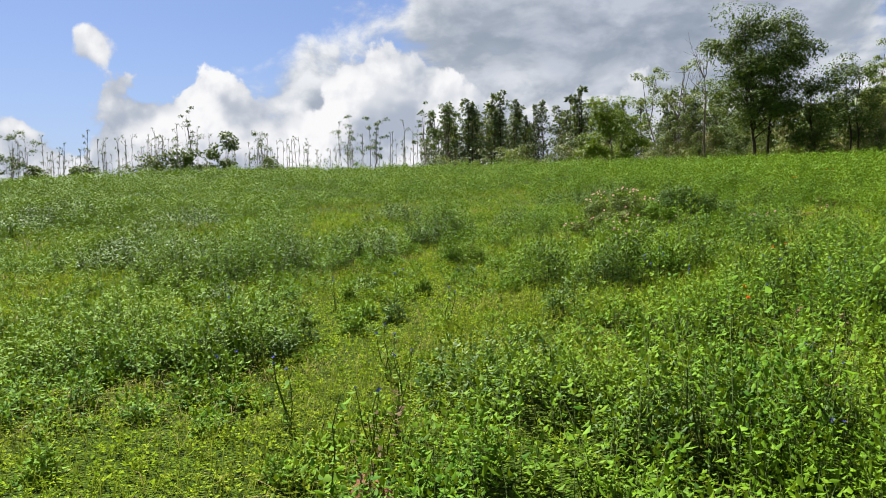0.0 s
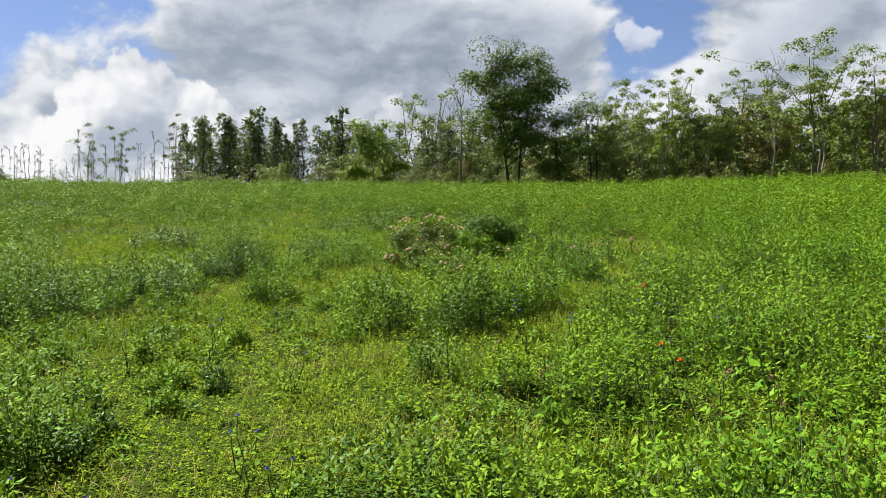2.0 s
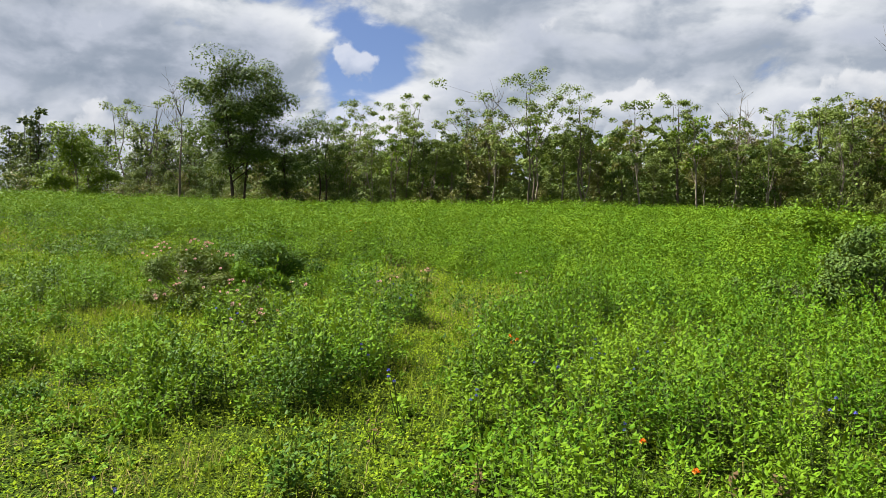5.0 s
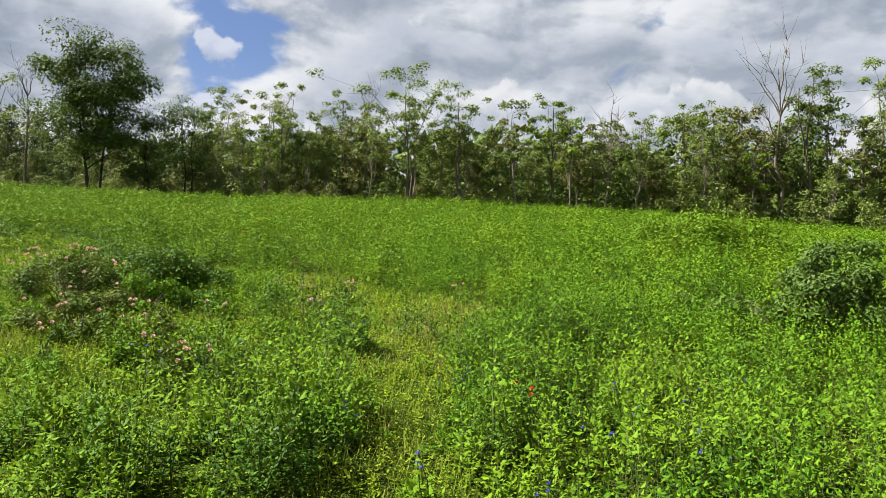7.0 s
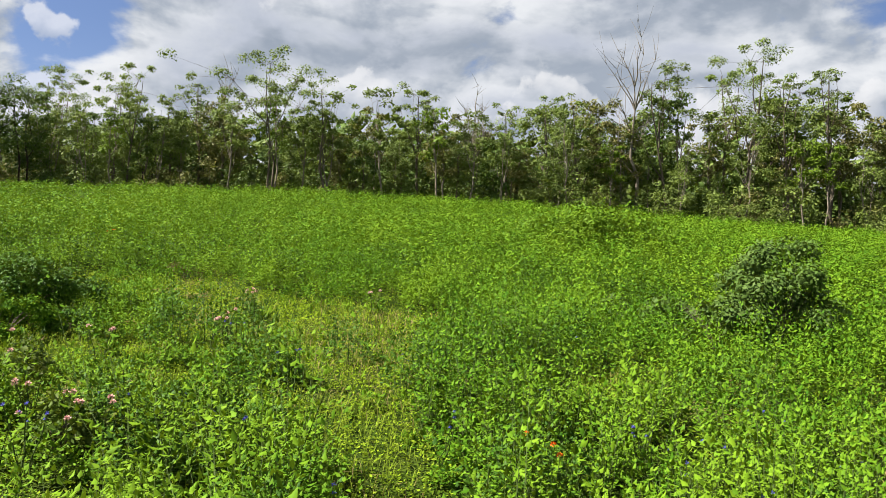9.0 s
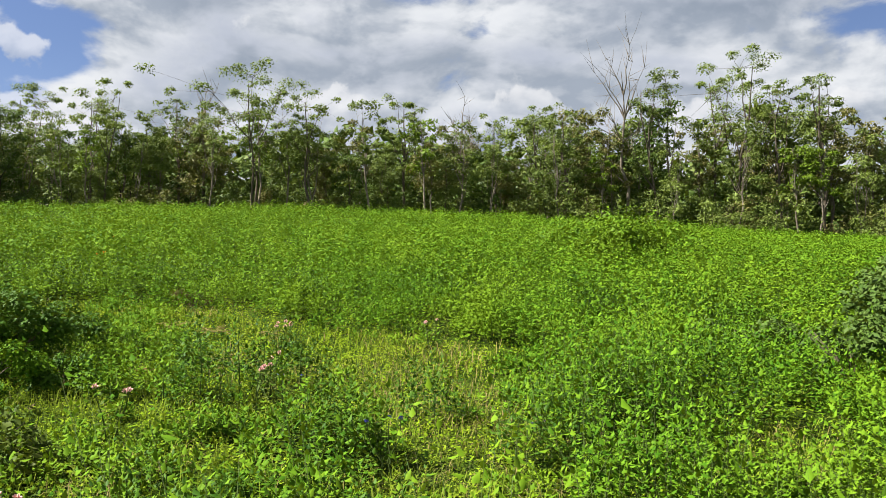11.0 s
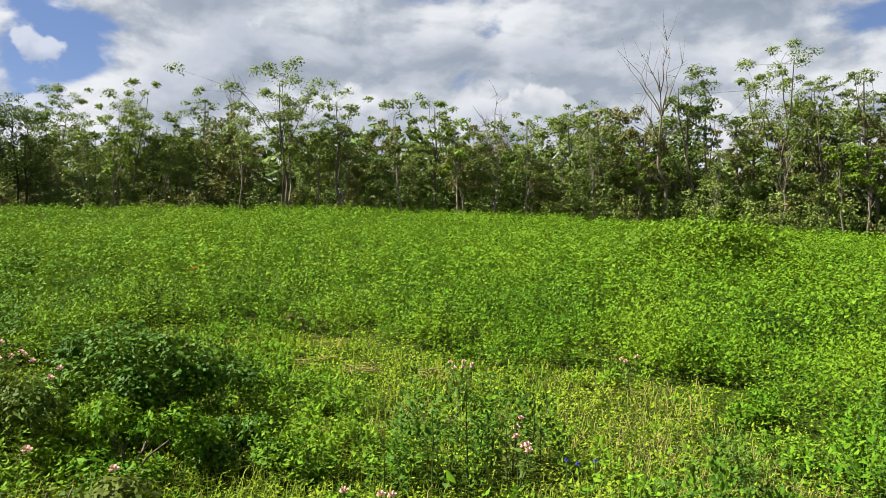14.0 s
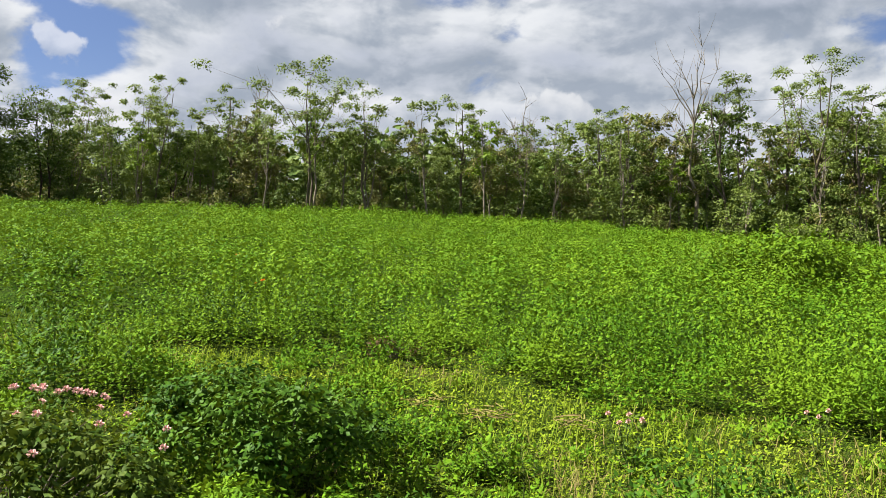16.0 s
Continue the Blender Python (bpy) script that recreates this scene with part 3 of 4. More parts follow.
def build_meadow():
    herbs, stems, cover, grass, dry = Bag(), Bag(), Bag(), Bag(), Bag()
    # near, far, tufts a square metre, stems, tuft radius, leaves, leaf length, low plants, leaves, length, blades, creased
    rings = [(0.0, 5.5, 18, 9, 0.14, 15, 0.051, 200, 6, 0.030, 600, False),
             (5.5, 9.5, 14, 9, 0.16, 14, 0.052, 140, 6, 0.037, 260, False),
             (9.5, 18, 8.4, 0, 0.20, 84, 0.055, 24, 6, 0.048, 50, False),
             (18, 36, 4.2, 0, 0.30, 80, 0.072, 3, 5, 0.11, 0, False),
             (36, 74, 1.5, 0, 0.48, 66, 0.112, 0, 5, 0.19, 0, False)]
    for near, far, dt, ns, rt, nh, lh, dc, nc, lc, dg, fine in rings:
        if ns:
            x, y, h = tufts(dt, ns, rt, near, far)
            put_herbs(herbs, stems if near < 5 else None, x, y, h, nh, lh, fine)
        else:
            x, y = scatter(dt, near, far)
            ok = rng.uniform(0, 1, len(x)) < 0.12 + 1.1 * tallness(x, y)
            x, y = x[ok], y[ok]
            put_domes(herbs, x, y, rt * rng.uniform(0.6, 1.45, len(x)), herb_height(x, y) * rng.uniform(0.6, 1.55, len(x)) + 0.05, nh, lh)
        x, y = scatter(dc, near, far)
        ok = rng.uniform(0, 1, len(x)) < np.maximum(0.36, 1.15 - 1.25 * tallness(x, y))
        x, y = x[ok], y[ok]
        if len(x):
            put_herbs(cover, None, x, y, rng.uniform(0.01, 0.12, len(x)) + 0.04 * (near > 10), nc, lc, False, 0.58, 0.6)
        if dg:
            x, y = scatter(dg, near, far)
            ok = rng.uniform(0, 1, len(x)) < np.maximum(0.10, 1.05 - 1.15 * tallness(x, y))
            x, y = x[ok], y[ok]
            s = 1.0 if near < 5 else (1.6 if near < 9 else 2.6)
            h = rng.uniform(0.03, 0.12, len(x)) * (1 + 0.15 * s) * (0.6 + 1.3 * lumps(x, y, 0.7, 41))
            isdry = rng.uniform(0, 1, len(x)) < np.clip(1.6 * (lumps(x, y, 0.9, 31) - 0.45), 0.05, 0.6)
            put_blades(grass, x[~isdry], y[~isdry], h[~isdry], np.full((~isdry).sum(), 0.0045 * s))
            put_blades(dry, x[isdry], y[isdry], h[isdry], np.full(isdry.sum(), 0.004 * s), 1.2)
    # the same weeds run on round the rest of the meadow
    x, y = rng.uniform(-60, 75, 6500), rng.uniform(-62, 60, 6500)
    ok = ~in_view(x, y) & (reach(x, y) < 62) & (reach(x, y) > 13)
    x, y = x[ok], y[ok]
    put_domes(herbs, x, y, rng.uniform(0.3, 0.8, len(x)), herb_height(x, y) * rng.uniform(0.7, 1.4, len(x)) + 0.05, 22, 0.25)
    x, y = rng.uniform(-16, 24, 15000), rng.uniform(-22, 16, 15000)
    ok = ~in_view(x, y) & (reach(x, y) < 14) & (reach(x, y) > 0.8)
    x, y = x[ok], y[ok]
    put_domes(herbs, x, y, rng.uniform(0.10, 0.34, len(x)), herb_height(x, y) * rng.uniform(0.5, 1.3, len(x)) + 0.04, 20, 0.085)
    for name, bag, mat, label in (("meadow_herbs", herbs, M_HERB, "dense leafy green weeds covering the sloping meadow"),
                                  ("herb_stems", stems, M_STEM, "thin green stems of the meadow weeds"),
                                  ("ground_cover", cover, M_COVER, "low yellow-green creeping leaves between the weeds"),
                                  ("grass", grass, M_GRASS, "short bright green grass blades in the meadow"),
                                  ("dry_grass", dry, M_DRY, "straw-coloured dry grass in the meadow")):
        tagged(new(name, bag.mesh(name, mat)), label, "grass" if "grass" in name else "weeds", kind="stuff")
        print(name, sum(len(t) for t in bag.tris))


build_undergrowth()
build_meadow()

# ---------------------------------------------------------------- bushes


def put_clump(bag, centre, radius, count, size, flat=0.8, fine=False, shell=0.45, dome=0.35, loose=0.45):
    """Leaves round a lump of foliage, thicker outside and on top, lying like shingles on it, and larger ones filling it."""
    d = unit(rng.normal(0, 1, (count, 3)) + np.array([0, 0, dome]))
    inner = rng.uniform(0, 1, (count, 1)) < 0.12
    r = radius * np.where(inner, rng.uniform(0.1, 0.6, (count, 1)), rng.uniform(shell, 1.05, (count, 1)) ** 0.7)
    base = np.asarray(centre) + d * r * np.array([1, 1, flat])
    face = unit(d + rng.normal(0, loose, (count, 3)) + np.array([0, 0, 0.35]))
    way = unit(np.cross(face, rng.normal(0, 1, (count, 3))) + d * [0.5, 0.5, 0] + np.array([0, 0, -0.3]))
    side = unit(np.cross(face, way))
    L = size * rng.uniform(0.6, 1.35, count) * np.where(inner[:, 0], 1.7, 1.0)
    put_leaves(bag, base, way, side, L, L * 0.52, 0.14, fine)


def bush(name, x, y, radius, height, lumps_n, leaves, size, mat, label, category="bush", fine=True, wide=1.0, sticks=10):
    ob = thing(name, x, y, label, category)
    foliage = Bag()
    for i in range(sticks):
        wood = Bag()
        a, e = rng.uniform(0, 6.28), rng.uniform(0.35, 0.95)
        end = np.array([math.cos(a) * radius * 0.8 * e * wide, math.sin(a) * radius * 0.8 * e, height * rng.uniform(0.45, 0.7)])
        mid = end * [0.4, 0.4, 0.55] + rng.normal(0, 0.03, 3)
        put_tube(wood, [(0, 0, -0.05), mid, end], [0.008, 0.006, 0.003], 5)
        part("stem", wood.mesh("stem", M_BARK), ob)
    for i in range(lumps_n):
        a, q = rng.uniform(0, 6.28), math.sqrt(rng.uniform(0, 1))
        top = height * math.sqrt(max(0.05, 1 - 0.85 * q * q))
        c = (math.cos(a) * radius * q * wide, math.sin(a) * radius * q, top * rng.uniform(0.35, 0.92))
        put_clump(foliage, c, radius * rng.uniform(0.22, 0.36), leaves // lumps_n, size, 0.8, fine)
    part("foliage", foliage.mesh("foliage", mat), ob)
    return ob


def place_on(parent, bag_mesh, name, x, y, z, label=""):
    ob = part(name, bag_mesh, parent, label)
    ob.matrix_basis = pose(x, y, z)
    return ob


def flower_mesh(name, mat, radius, petals):
    """A small round head of petals."""
    bag = Bag()
    r = np.random.default_rng(3)
    d = unit(r.normal(0, 1, (petals, 3)) + np.array([0, 0, 0.9]))
    way = unit(d + r.normal(0, 0.25, (petals, 3)))
    side = np.cross(way, unit(r.normal(0, 1, (petals, 3))))
    put_leaves(bag, d * radius * 0.35, way, side, radius, radius * 0.8, 0.2, True)
    put_clump(bag, (0, 0, 0), radius * 0.4, 8, radius * 0.5, 1.0, True, 0.2)
    return bag.mesh(name, mat)


FLOWER_PINK = flower_mesh("pink_flower", M_PINK, 0.017, 16)
FLOWER_ORANGE = flower_mesh("orange_flower", M_ORANGE, 0.015, 14)
FLOWER_BLUE = flower_mesh("blue_flower", M_BLUE, 0.010, 9)

bush("leafy_bush", -0.95, 4.35, 0.68, 0.85, 40, 13000, 0.038, M_BUSH, "rounded dark green leafy bush standing in the meadow", sticks=12)
bush("low_bush", -0.75, 3.45, 0.5, 0.48, 20, 5200, 0.034, M_HERB, "low bright green bush beside the dark bush", sticks=8)
# added dark leaves in place of the grass shaded by the rounded bush
bush("low_bush", -0.25, 3.75, 0.32, 0.26, 14, 3000, 0.034, M_BUSH, "low dark green leaves standing in for shaded grass beside the rounded bush", sticks=8)
pink_bush = bush("lantana_bush", -1.85, 3.45, 0.7, 0.66, 22, 6000, 0.036, M_LANTANA, "brownish green lantana bush with pink flower heads", sticks=22)
for i in range(34):
    a, q = rng.uniform(0, 6.28), math.sqrt(rng.uniform(0, 1))
    place_on(pink_bush, FLOWER_PINK, "flower", math.cos(a) * 0.75 * q, math.sin(a) * 0.75 * q, 0.74 * math.sqrt(1 - 0.7 * q * q) + 0.03, "pink flower head" if i == 0 else "")
bush("thorny_bush", 7.45, 5.2, 0.75, 1.5, 34, 7000, 0.06, M_GREYBUSH, "tall grey-green shrub rising above the weeds", sticks=26)
bush("grey_green_bush", 6.7, 5.1, 0.6, 0.8, 16, 2600, 0.07, M_GREYBUSH, "grey-green shrub leaning against the taller one", sticks=10)
bush("grey_green_bush", 6.1, 6.2, 0.6, 0.55, 16, 2200, 0.07, M_GREYBUSH, "low grey-green shrub among the weeds", sticks=16)
bush("dry_bush", -0.5, 8.2, 0.28, 0.36, 8, 300, 0.035, M_DEADLEAF, "small brown withered bush in the weeds", sticks=14)
for x, y, r, h, leaves in ((-0.55, 1.8, 0.5, 0.62, 2600), (-2.3, 4.3, 0.6, 0.6, 1800), (0.15, 1.6, 0.45, 0.42, 1500), (1.2, 0.45, 0.25, 0.34, 700), (5.3, 5.7, 0.5, 0.5, 1200)):
    ob = bush("lantana_bush", x, y, r, h, 12, leaves, 0.042, M_LANTANA, "straggling brownish green lantana bush with pale pink flowers", sticks=14)
    for i in range(5 if x < 4 else 0):
        a, q = rng.uniform(0, 6.28), math.sqrt(rng.uniform(0, 1))
        place_on(ob, FLOWER_PINK, "flower", math.cos(a) * r * q, math.sin(a) * r * q, h * math.sqrt(1 - 0.7 * q * q) + 0.02)


def weed_clump(x, y, r, h, size, mat, label):
    """A clump of upright leafy stems, taller in the middle."""
    ob = thing("weed_clump", x, y, label, "weeds", "clumps of tall weeds")
    n = int(np.clip(150 * r, 22, 90))
    a, q = rng.uniform(0, 6.28, n), np.sqrt(rng.uniform(0, 1, n))
    px, py = x + np.cos(a) * q * r, y + np.sin(a) * q * r
    hs = h * (1 - 0.55 * q * q) * rng.uniform(0.7, 1.15, n)
    foliage = Bag()
    put_herbs(foliage, None, px, py, hs, 20, size, False, 0.58)
    foliage.verts = [v - np.array([x, y, float(ground(x, y)) - 0.02]) for v in foliage.verts]
    part("foliage", foliage.mesh("foliage", mat), ob)
    for k in range(4):
        wood = Bag()
        put_tube(wood, bent_line((px[k] - x, py[k] - y, -0.04), (px[k] - x, py[k] - y, hs[k] * 0.9), 4, 0.008), [0.006, 0.005, 0.004, 0.002], 5)
        part("stem", wood.mesh("stem", M_STEM), ob)
    return ob


for k, (x, y, r, extra) in enumerate(CLUMPS):
    size = 0.046 if reach(x, y) < 7 else (0.058 if reach(x, y) < 12 else 0.08)
    weed_clump(x, y, r * 1.1, 0.28 + extra * 1.15, size, M_BUSH if k % 4 else M_HERB, "dark green clump of upright leafy weeds")
for x, y, r, h in ((-5.6, -4.3, 0.7, 0.6), (-2.9, -4.0, 0.5, 0.55), (-2.9, 0.3, 0.5, 0.5), (-6.5, 6.5, 0.8, 0.5), (-8.0, 9.5, 0.8, 0.5), (5.2, 11.5, 0.6, 0.45),
                   (7.6, 12.0, 0.7, 0.5), (-7, 1.5, 0.7, 0.5), (-9.5, -2.5, 0.9, 0.6), (-12.6, -5.6, 1.0, 0.6), (-3.9, -5.0, 0.6, 0.6), (3.0, 14.5, 0.7, 0.4), (2.2, 12.9, 0.5, 0.4)):
    weed_clump(x, y, r, h, 0.06, M_BUSH, "dark green clump of tall leafy weeds farther off")
spots = 0
while spots < 40:
    x, y = rng.uniform(-4.5, 3.4), rng.uniform(-6.5, 6.0)
    if lane_gap(np.array([x]), np.array([y]))[0] < 0.6 or reach(x, y) < 0.9:
        continue
    spots += 1
    weed_clump(x, y, rng.uniform(0.08, 0.17), rng.uniform(0.16, 0.30), 0.042, M_BUSH if spots % 2 else M_HERB, "small upright clump of green leafy weeds")
bush("vine_mound", 7.7, 18.4, 2.1, 1.45, 90, 13000, 0.095, M_VINE, "broad mound overgrown with bright green vines", "shrub", True, 1.0, 20)

# ---------------------------------------------------------------- trees


def make_tree(name, height, spread, crown_from, lumps_n, leaves, size, leaf_mat, bark_mat, label, stems=1, airy=False, lump=0.2, girth=0.02, lean=0.04,
              x=0.0, y=0.0, split=True, boughs=7, flat=0.75, top_wide=0.22):
    """A tree: tapered trunks, boughs that fork to the lumps of the crown, and leaves shingled on the lumps."""
    ob = thing(name, x, y, label, "tree")
    wood, crown = Bag(), Bag()
    trunks = []
    for s in range(stems):
        a = rng.uniform(0, 6.28)
        off = 0.0 if stems == 1 else spread * 0.10
        top = np.array([math.cos(a) * (off * 2.5 + lean * height), math.sin(a) * (off * 2.5 + lean * height), height * rng.uniform(0.80, 0.92)])
        line = bent_line((math.cos(a) * off, math.sin(a) * off, -0.3), top, 7, height * 0.012)
        put_tube(wood, line, np.linspace(girth * height, girth * height * 0.22, 7) / math.sqrt(stems), 7 if split else 5)
        trunks.append(line)
    reach_out = spread * (0.17 if airy else 0.15)
    for k in range(boughs):
        line = trunks[k % stems]
        f = (k + rng.uniform(0.1, 0.9)) / boughs
        z = height * (crown_from + (0.95 - crown_from) * f)
        w = spread * 0.5 * (math.sin(math.pi * min(1.0, top_wide + (0.94 - top_wide) * f)) ** 0.8)
        a = k * 2.4 + rng.uniform(-0.6, 0.6)
        q = rng.uniform(0.2, 0.85)
        core = line[min(6, int(6 * min(z / height, 0.99)))]
        hub = np.array([core[0] + math.cos(a) * w * q, core[1] + math.sin(a) * w * q, z])
        j = rng.uniform(0.55, 0.85)
        root = line[0] * (1 - j * z / height) + line[-1] * (j * z / height)
        one = Bag() if split else wood
        put_tube(one, bent_line(root, hub, 4, height * 0.012), np.array([0.34, 0.24, 0.16, 0.09]) * girth * height, 5 if split else 4)
        mine = lumps_n // boughs + (k < lumps_n % boughs)
        for i in range(mine):
            c = hub + rng.normal(0, 1, 3) * [reach_out, reach_out, reach_out * (0.75 if airy else 0.8)]
            c[2] = min(c[2], height * 0.985)
            if split or airy:
                put_tube(one, bent_line(hub, c, 3, height * 0.006), np.array([0.09, 0.06, 0.03]) * girth * height, 4 if split else 3)
            r = spread * lump * rng.uniform(0.55, 1.35)
            n = int(leaves / lumps_n * rng.uniform(0.7, 1.3))
            if n:
                put_clump(crown, c, r, n, size, flat * (0.85 if airy else 1.0), False, 0.4 if airy else 0.62, 0.6, 0.45)
        if split:
            part("limb", one.mesh("limb", bark_mat, True), ob)
    part("trunk", wood.mesh("trunk", bark_mat, True), ob)
    if leaves:
        part("crown", crown.mesh("crown", leaf_mat), ob)
    return ob


def make_dead(name, height, spread, twigs, bark_mat, label, x, y):
    """A bare tree of forking branches."""
    ob = thing(name, x, y, label, "tree")
    wood = Bag()
    line = bent_line((0, 0, -0.3), (rng.normal(0, 0.4), rng.normal(0, 0.4), height * 0.93), 8, height * 0.010)
    put_tube(wood, line, np.linspace(0.013 * height, 0.0015 * height, 8), 6)
    for i in range(twigs):
        f = rng.uniform(0.40, 1.0)
        root = line[int(f * 7)]
        a = rng.uniform(0, 6.28)
        out = spread * 0.5 * rng.uniform(0.4, 1.0) * (1.2 - 0.5 * f)
        end = root + np.array([math.cos(a) * out, math.sin(a) * out, height * rng.uniform(0.10, 0.30)])
        limb = bent_line(root, end, 5, height * 0.006)
        fine = Bag()
        put_tube(fine, limb, np.array([0.5, 0.38, 0.28, 0.18, 0.08]) * 0.010 * height, 5)
        for k in range(9):
            b = limb[rng.integers(2, 5)]
            tip = b + rng.normal(0, 0.05, 3) * height + np.array([0, 0, 0.07 * height])
            put_tube(fine, bent_line(b, tip, 3, 0.05), [0.022, 0.014, 0.006], 4)
        part("limb", fine.mesh("limb", bark_mat, True), ob)
    part("trunk", wood.mesh("trunk", bark_mat, True), ob)
    return ob


def make_pine(name, height, spread, leaves, label, x, y):
    """A slim dark tree with feathery upswept tiers."""
    ob = thing(name, x, y, label, "tree")
    wood, crown = Bag(), Bag()
    put_tube(wood, bent_line((0, 0, -0.3), (rng.normal(0, 0.2), rng.normal(0, 0.2), height * 0.97), 7, 0.08), np.linspace(0.014 * height, 0.02, 7), 6)
    tiers = 22
    for i in range(tiers):
        f = (i + rng.uniform(0, 1)) / tiers
        z = height * (0.28 + 0.72 * f)
        w = spread * 0.5 * (1.1 - f) ** 0.6 * rng.uniform(0.35, 1.3)
        a = rng.uniform(0, 6.28)
        c = np.array([math.cos(a) * w * 0.6, math.sin(a) * w * 0.6, z])
        put_tube(wood, [(0, 0, z - 0.6), c], [0.05, 0.015], 4)
        put_clump(crown, c, max(0.45, w * 0.6), leaves // tiers, 0.40, 0.9, False, 0.3)
    part("trunk", wood.mesh("trunk", M_BARK_DARK, True), ob)
    part("crown", crown.mesh("crown", M_PINE), ob)
    return ob


def make_pole(name, height, tufts, label, x, y):
    """A thin lopped tree: a bare pole with a few tufts of leaves."""
    ob = thing(name, x, y, label, "tree")
    wood, crown = Bag(), Bag()
    top = (rng.normal(0, 0.35), rng.normal(0, 0.35), height)
    line = bent_line((0, 0, -0.4), top, 6, 0.10)
    put_tube(wood, line, np.linspace(0.075, 0.03, 6), 5)
    for i in range(tufts):
        f = 1.0 - 0.55 * (i / max(1, tufts)) ** 1.2
        c = line[0] * (1 - f) + line[-1] * f + rng.normal(0, 0.35, 3) * [1, 1, 0.2]
        put_tube(wood, [line[0] * (1 - f * 0.93) + line[-1] * f * 0.93, c], [0.05, 0.02], 4)
        put_clump(crown, c, rng.uniform(0.2, 0.5), 22, 0.17, 0.9, False, 0.1)
    part("trunk", wood.mesh("trunk", M_BARK_PALE, True), ob)
    part("crown", crown.mesh("crown", M_GREYBUSH), ob)
    return ob


def standing(x, y, scale, turn):
    return pose(x, y, float(ground(x, y)) - 0.05, 0, 0, turn) @ Matrix.Diagonal((scale, scale, scale, 1))


def h_at(x, y, top):
    return top - float(ground(x, y))


rng = np.random.default_rng(77)
# the tall trees that stand out along the wood's edge
make_tree("broadleaf_tree", h_at(-44.1, 67.6, 19.9), 9.6, 0.30, 110, 38000, 0.24, M_TREE_DARK, M_BARK_DARK, "tall broad tree with a dense dark green crown", 3, False, 0.165, 0.016, 0.004, -44.1, 67.6, boughs=19, top_wide=0.24)
make_tree("airy_tree", h_at(-74, 87, 21.6), 12.0, 0.45, 34, 4200, 0.25, M_TREE_LIGHT, M_BARK, "open-crowned tree with several slender trunks", 4, True, 0.13, 0.016, 0.06, -74, 87)
make_dead("bare_tree", h_at(-57, 75, 19.0), 5.0, 8, M_BARK, "bare thin tree beside the broad tree", -57, 75)
make_tree("round_tree", h_at(-68, 71, 14.0), 8.6, 0.06, 60, 13000, 0.30, M_ROUND, M_BARK, "low round bushy tree with yellow-green leaves", 2, False, 0.17, 0.02, 0.02, -68, 71)
for x, y, top, spread in ((-33.2, 67, 14.4, 5.6), (-38.6, 70, 13.6, 4.6)):
    make_tree("dark_tree", h_at(x, y, top), spread, 0.10, 44, 7000, 0.22, M_TREE_DARK, M_BARK_DARK, "dense dark green tree, leafy down to the ground", 2, False, 0.2, 0.014, 0.03, x, y)
# x, y, height of the top, spread, lumps, leaves of open-crowned trees at the edge
EDGE = [(-38, 82, 18.8, 8, 26, 1900), (-24, 64, 15.6, 7, 22, 1300), (-17.5, 66, 15.6, 4.5, 12, 420), (-10.3, 61, 16.3, 9, 26, 1500),
        (-6.0, 62, 14.4, 5, 14, 760), (1.4, 68, 15.3, 5, 14, 1100), (9.6, 68, 13.6, 5, 14, 640), (13.0, 67, 14.0, 5, 14, 620),
        (15.6, 67, 14.4, 5, 14, 760), (24.0, 66, 17.6, 6, 20, 1000), (29.0, 67, 18.6, 9, 26, 1900), (33.0, 64, 16.6, 6, 18, 1000),
        (36.0, 62, 16.8, 5, 16, 800), (-20.5, 68, 13.8, 6, 14, 800)]
for x, y, top, spread, n, leaves in EDGE:
    make_tree("airy_tree", h_at(x, y, top - 0.8), spread, 0.44, n + 30, int(leaves * 4.6), 0.17, M_TREE_LIGHT if n % 4 else M_TREE_MID, M_BARK,
              "slender tree with an open, layered light green crown", 2 if n > 16 else 1, True, 0.085, 0.013, 0.05, x, y)
make_dead("bare_tree", h_at(20.6, 66, 17.2), 6.5, 13, M_BARK_PALE, "pale bare tree above the wood's edge", 20.6, 66)
make_dead("bare_tree", h_at(6.3, 68, 13.4), 4.5, 12, M_BARK_PALE, "pale leafless tree above the wood's edge", 6.3, 68)
make_dead("bare_tree", h_at(-15.5, 67, 14.6), 4.0, 9, M_BARK_PALE, "thin leafless tree above the wood's edge", -15.5, 67)

# the wood: a few kinds built once, then repeated
kinds = []
for i in range(9):
    mat, word = [(M_TREE_MID, "mid-green"), (M_TREE_DARK, "dark green"), (M_TREE_LIGHT, "light green"), (M_TREE_BROWN, "brownish green"), (M_TREE_MID, "mid-green")][i % 5]
    kinds.append(make_tree("woodland_tree", 8.5, rng.uniform(3.2, 5.0), (0.34, 0.18, 0.42)[i % 3], 28, 2700, 0.22, mat, [M_BARK, M_BARK_DARK, M_BARK_PALE][i % 3],
                           f"slender woodland tree with {word} leaves", 1 + i % 2, False, 0.17, 0.012, 0.05, split=False, boughs=9))
shrubs = []
for i in range(5):
    shrubs.append(make_tree("woodland_shrub", 3.6, 3.8, 0.06, 16, 900, 0.23, [M_TREE_MID, M_TREE_DARK, M_TREE_LIGHT, M_TREE_MID, M_TREE_BROWN][i], M_BARK_DARK,
                            "leafy shrub at the foot of the wood", 2, False, 0.22, 0.010, 0.05, split=False))

# slender trees with bare pale trunks along the front
fronts = []
for i in range(3):
    fronts.append(make_tree("slender_tree", 9.0, 3.6, 0.50, 16, 1100, 0.22, [M_TREE_LIGHT, M_TREE_MID, M_ROUND][i], M_BARK_PALE,
                            "slender tree with a bare pale trunk at the wood's edge", 1 + (i == 0), True, 0.16, 0.011, 0.06, split=False))

